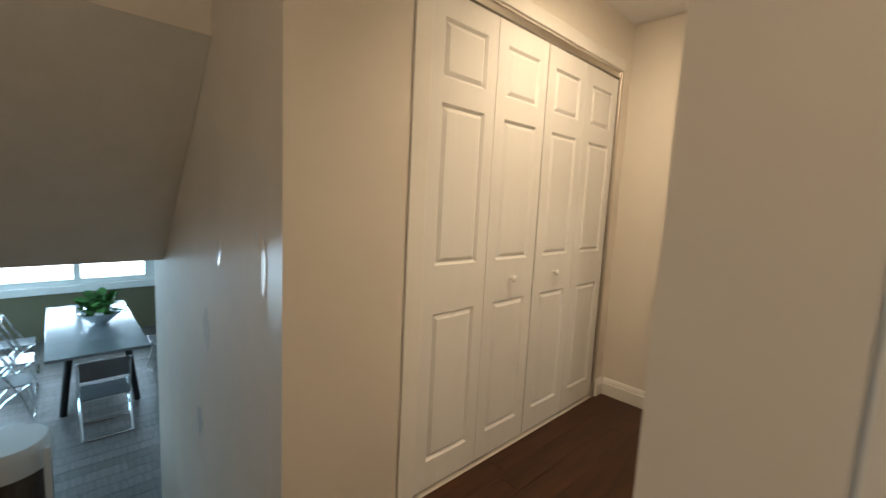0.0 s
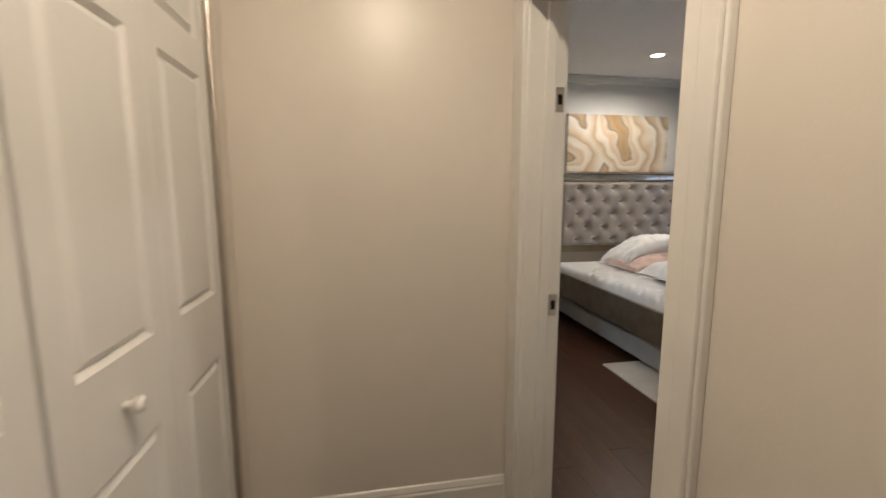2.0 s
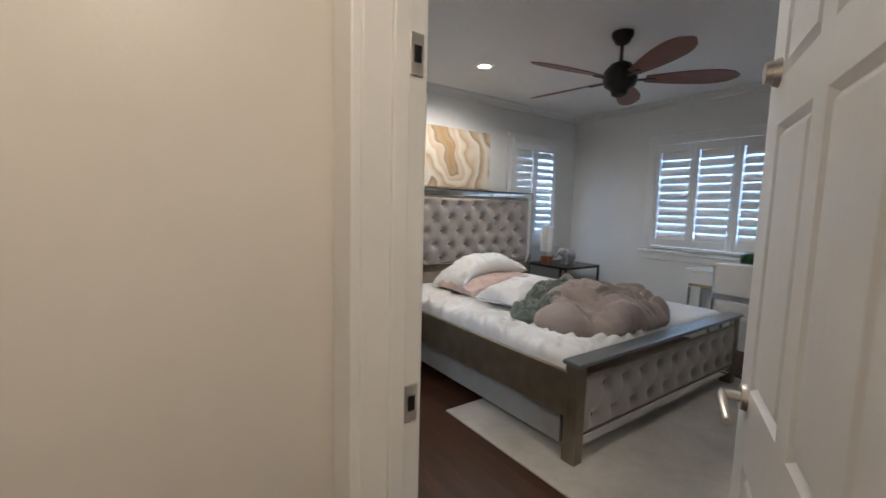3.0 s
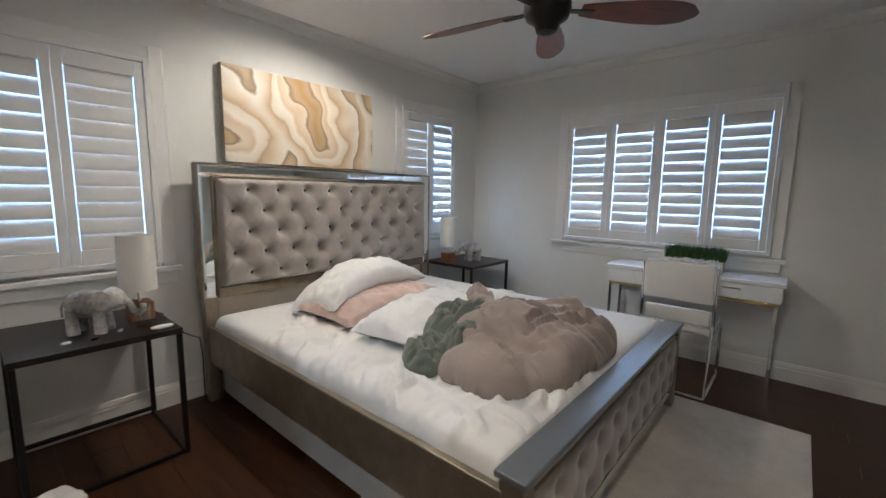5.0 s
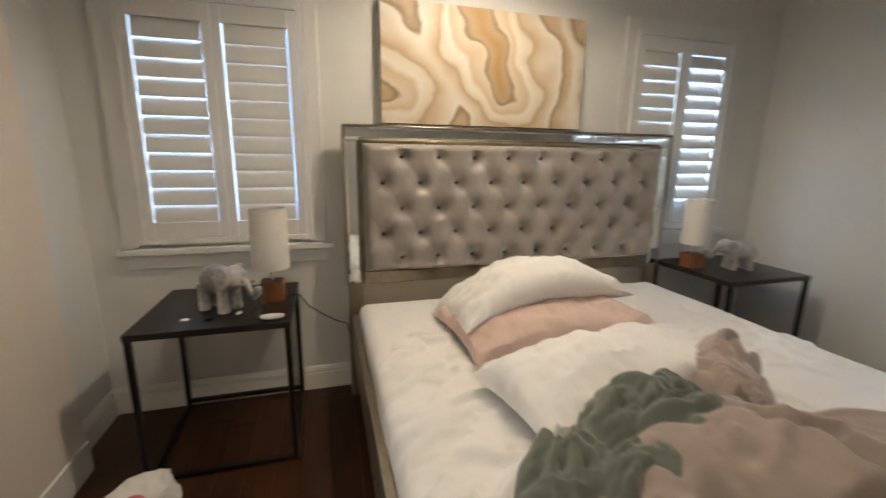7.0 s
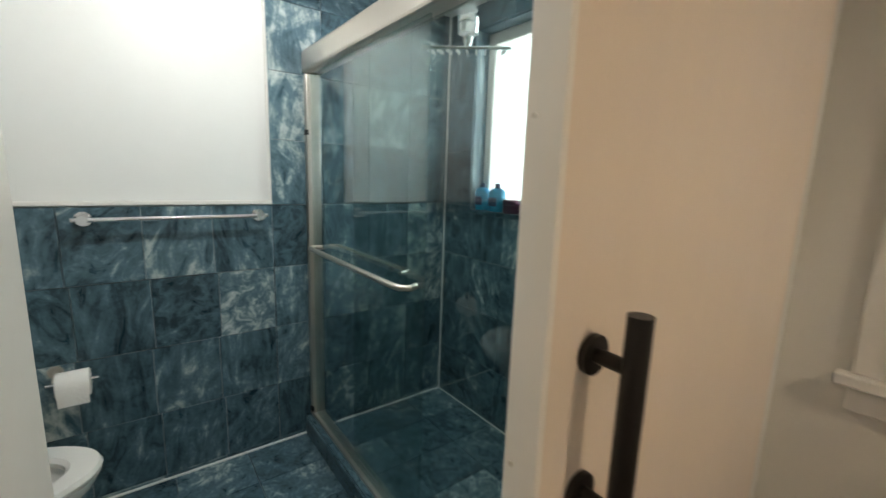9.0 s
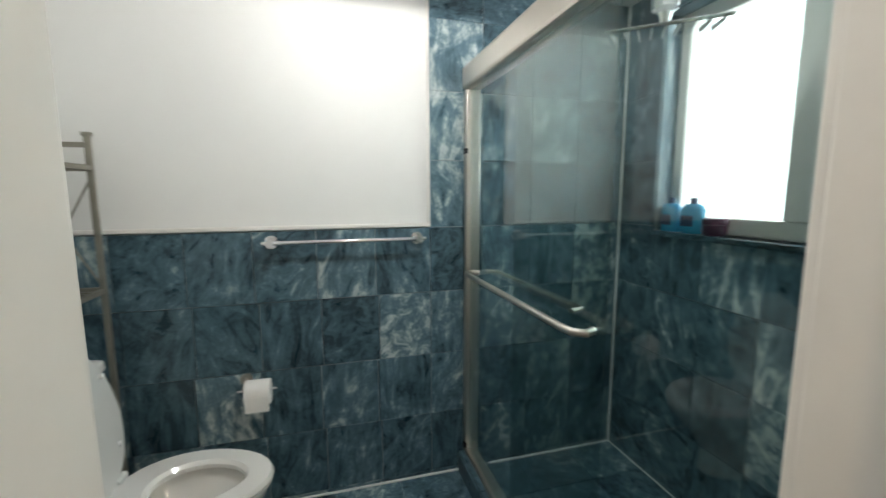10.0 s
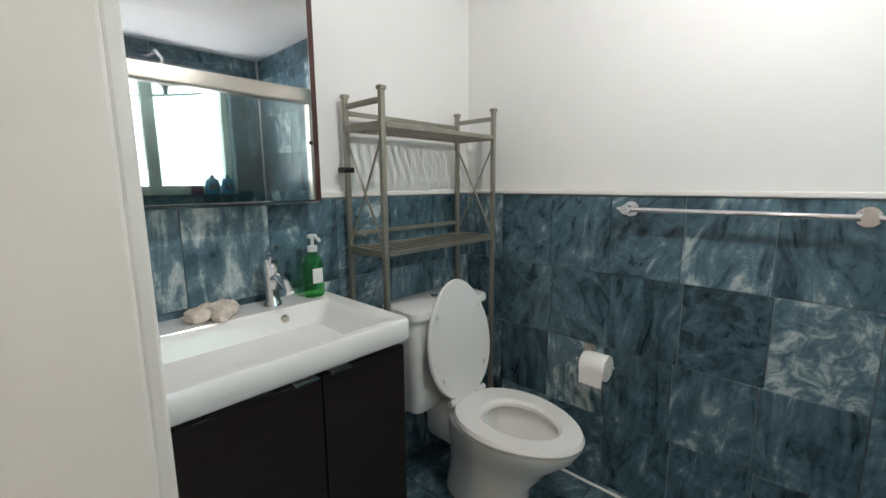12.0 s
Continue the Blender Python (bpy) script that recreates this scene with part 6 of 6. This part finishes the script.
def lay_planks(x0, x1, y0, y1, z, parent, me, w=0.128, longways="y", ln=1.2):
    a0, a1, b0, b1 = (x0, x1, y0, y1) if longways == "y" else (y0, y1, x0, x1)
    u = a0
    while u < a1 - 0.005:
        ww = min(w, a1 - u)
        v = b0 - rnd.uniform(0, ln * 0.9)
        while v < b1:
            e0, e1 = max(v, b0), min(v + ln, b1)
            if e1 - e0 > 0.02:
                c = ((u + ww / 2), (e0 + e1) / 2)
                dz = rnd.uniform(-0.0006, 0.0006)
                if longways == "y":
                    piece("plank", me, parent, (c[0], c[1], z - 0.006 + dz), (ww / w * 0.997, (e1 - e0 - 0.0015) / ln, 1))
                else:
                    piece("plank", me, parent, (c[1], c[0], z - 0.006 + dz), (ww / w * 0.997, (e1 - e0 - 0.0015) / ln, 1), (0, 0, radians(90)))
            v += ln
        u += w


lay_planks(-0.48, 0.60, 0.75, 3.03, 0.0, floor_ob, plank)
lay_planks(0.60, 0.74, 2.128, 2.912, 0.0, floor_ob, plank)
lay_planks(0.74, 5.13, 1.40, 5.89, 0.0, floor_ob, plank)
gplank = piece_mesh("plank_grey", 0.146, 1.2, 0.012, M_GREYW)
lay_planks(-8.48, -2.3, -1.6, 2.0, -1.30, bpy.data.objects["floor_dining"], gplank, 0.148, "y", 1.2)

TW, TH = 0.2565, 0.3075
tile_x = piece_mesh("tile_x", 0.009, TW - 0.003, TH - 0.003, M_TILE, 0.001)
tile_y = piece_mesh("tile_y", TW - 0.003, 0.009, TH - 0.003, M_TILE, 0.001)
tile_z = piece_mesh("tile_z", TW - 0.003, TH - 0.003, 0.009, M_TILE, 0.001)


def cuts(a0, a1, origin, step):
    k = math.floor((a0 - origin) / step)
    out = []
    while origin + k * step < a1 - 1e-4:
        lo, hi = max(a0, origin + k * step), min(a1, origin + (k + 1) * step)
        if hi - lo > 0.012:
            out.append((lo, hi))
        k += 1
    return out


def tiles(plane, c, a0, a1, b0, b1, oa, ob_, parent, holes=(), stag=0.0):
    sa, sb = (TW, TH)
    for r, (p, q) in enumerate(cuts(b0, b1, ob_, sb)):
        for u, v in cuts(a0, a1, oa + stag * (r % 2), sa):
            segs = [(u, v, p, q)]
            for h in holes:
                nxt = []
                for s in segs:
                    if s[1] <= h[0] or s[0] >= h[1] or s[3] <= h[2] or s[2] >= h[3]:
                        nxt.append(s)
                        continue
                    if s[0] < h[0]:
                        nxt.append((s[0], h[0], s[2], s[3]))
                    if s[1] > h[1]:
                        nxt.append((h[1], s[1], s[2], s[3]))
                    m0, m1 = max(s[0], h[0]), min(s[1], h[1])
                    if s[2] < h[2]:
                        nxt.append((m0, m1, s[2], h[2]))
                    if s[3] > h[3]:
                        nxt.append((m0, m1, h[3], s[3]))
                segs = nxt
            for s0, s1, t0, t1 in segs:
                j = rnd.uniform(-0.0006, 0.0006)
                cu, ct, ku, kt = (s0 + s1) / 2, (t0 + t1) / 2, (s1 - s0) / sa, (t1 - t0) / sb
                if plane == "x":
                    piece("tile", tile_x, parent, (c + j, cu, ct), (1, ku, kt))
                elif plane == "y":
                    piece("tile", tile_y, parent, (cu, c + j, ct), (ku, 1, kt))
                else:
                    piece("tile", tile_z, parent, (cu, ct, c + j), (ku, kt, 1))


Z0 = 0.9735 - 4 * TH
far, mirw, winw = bpy.data.objects["wall_bath_far"], bpy.data.objects["wall_bath_mirror"], bpy.data.objects["wall_bath_window"]
tiles("x", -1.0075, 3.31, 4.81, 0.03, 1.283, 4.81, Z0, far, stag=0.012)
tiles("x", -1.0075, 4.81, 5.855, 0.03, 2.36, 4.81, Z0, far)
tiles("y", 3.3125, -1.0, 0.55, 0.03, 1.283, -1.0, Z0, mirw)
tiles("y", 5.857, -1.0, 0.55, 0.03, 2.36, -1.0, Z0, winw, [WB])
tiles("z", 0.0265, -1.0, 0.55, 3.31, 4.955, -1.0, 4.955, bpy.data.objects["floor_bath"])
tiles("z", 0.0305, -1.0, 0.55, 5.065, 5.855, -1.0, 4.955, bpy.data.objects["floor_bath"])
curb = bpy.data.objects["shower_curb"]
for u, v in cuts(-1.0, 0.55, -1.0, TH):
    piece("tile", tile_z, curb, ((u + v) / 2, 5.01, 0.1295), ((v - u) / TW, 0.115 / TH, 1))
    piece("tile", tile_y, curb, ((u + v) / 2, 4.9505, 0.078), ((v - u) / TW, 1, 0.095 / TH))
for x0, x1, y0, y1, z0, z1 in [(-0.775, -0.766, 5.862, 5.95, 1.26, 2.24), (0.376, 0.385, 5.862, 5.95, 1.26, 2.24)]:
    piece("tile", tile_x, winw, ((x0 + x1) / 2, (y0 + y1) / 2, (z0 + z1) / 2), (1, (y1 - y0) / TW, (z1 - z0) / TH))
piece("tile", tile_z, winw, (-0.195, 5.906, 2.2355), (1.15 / TW, 0.088 / TH, 1))
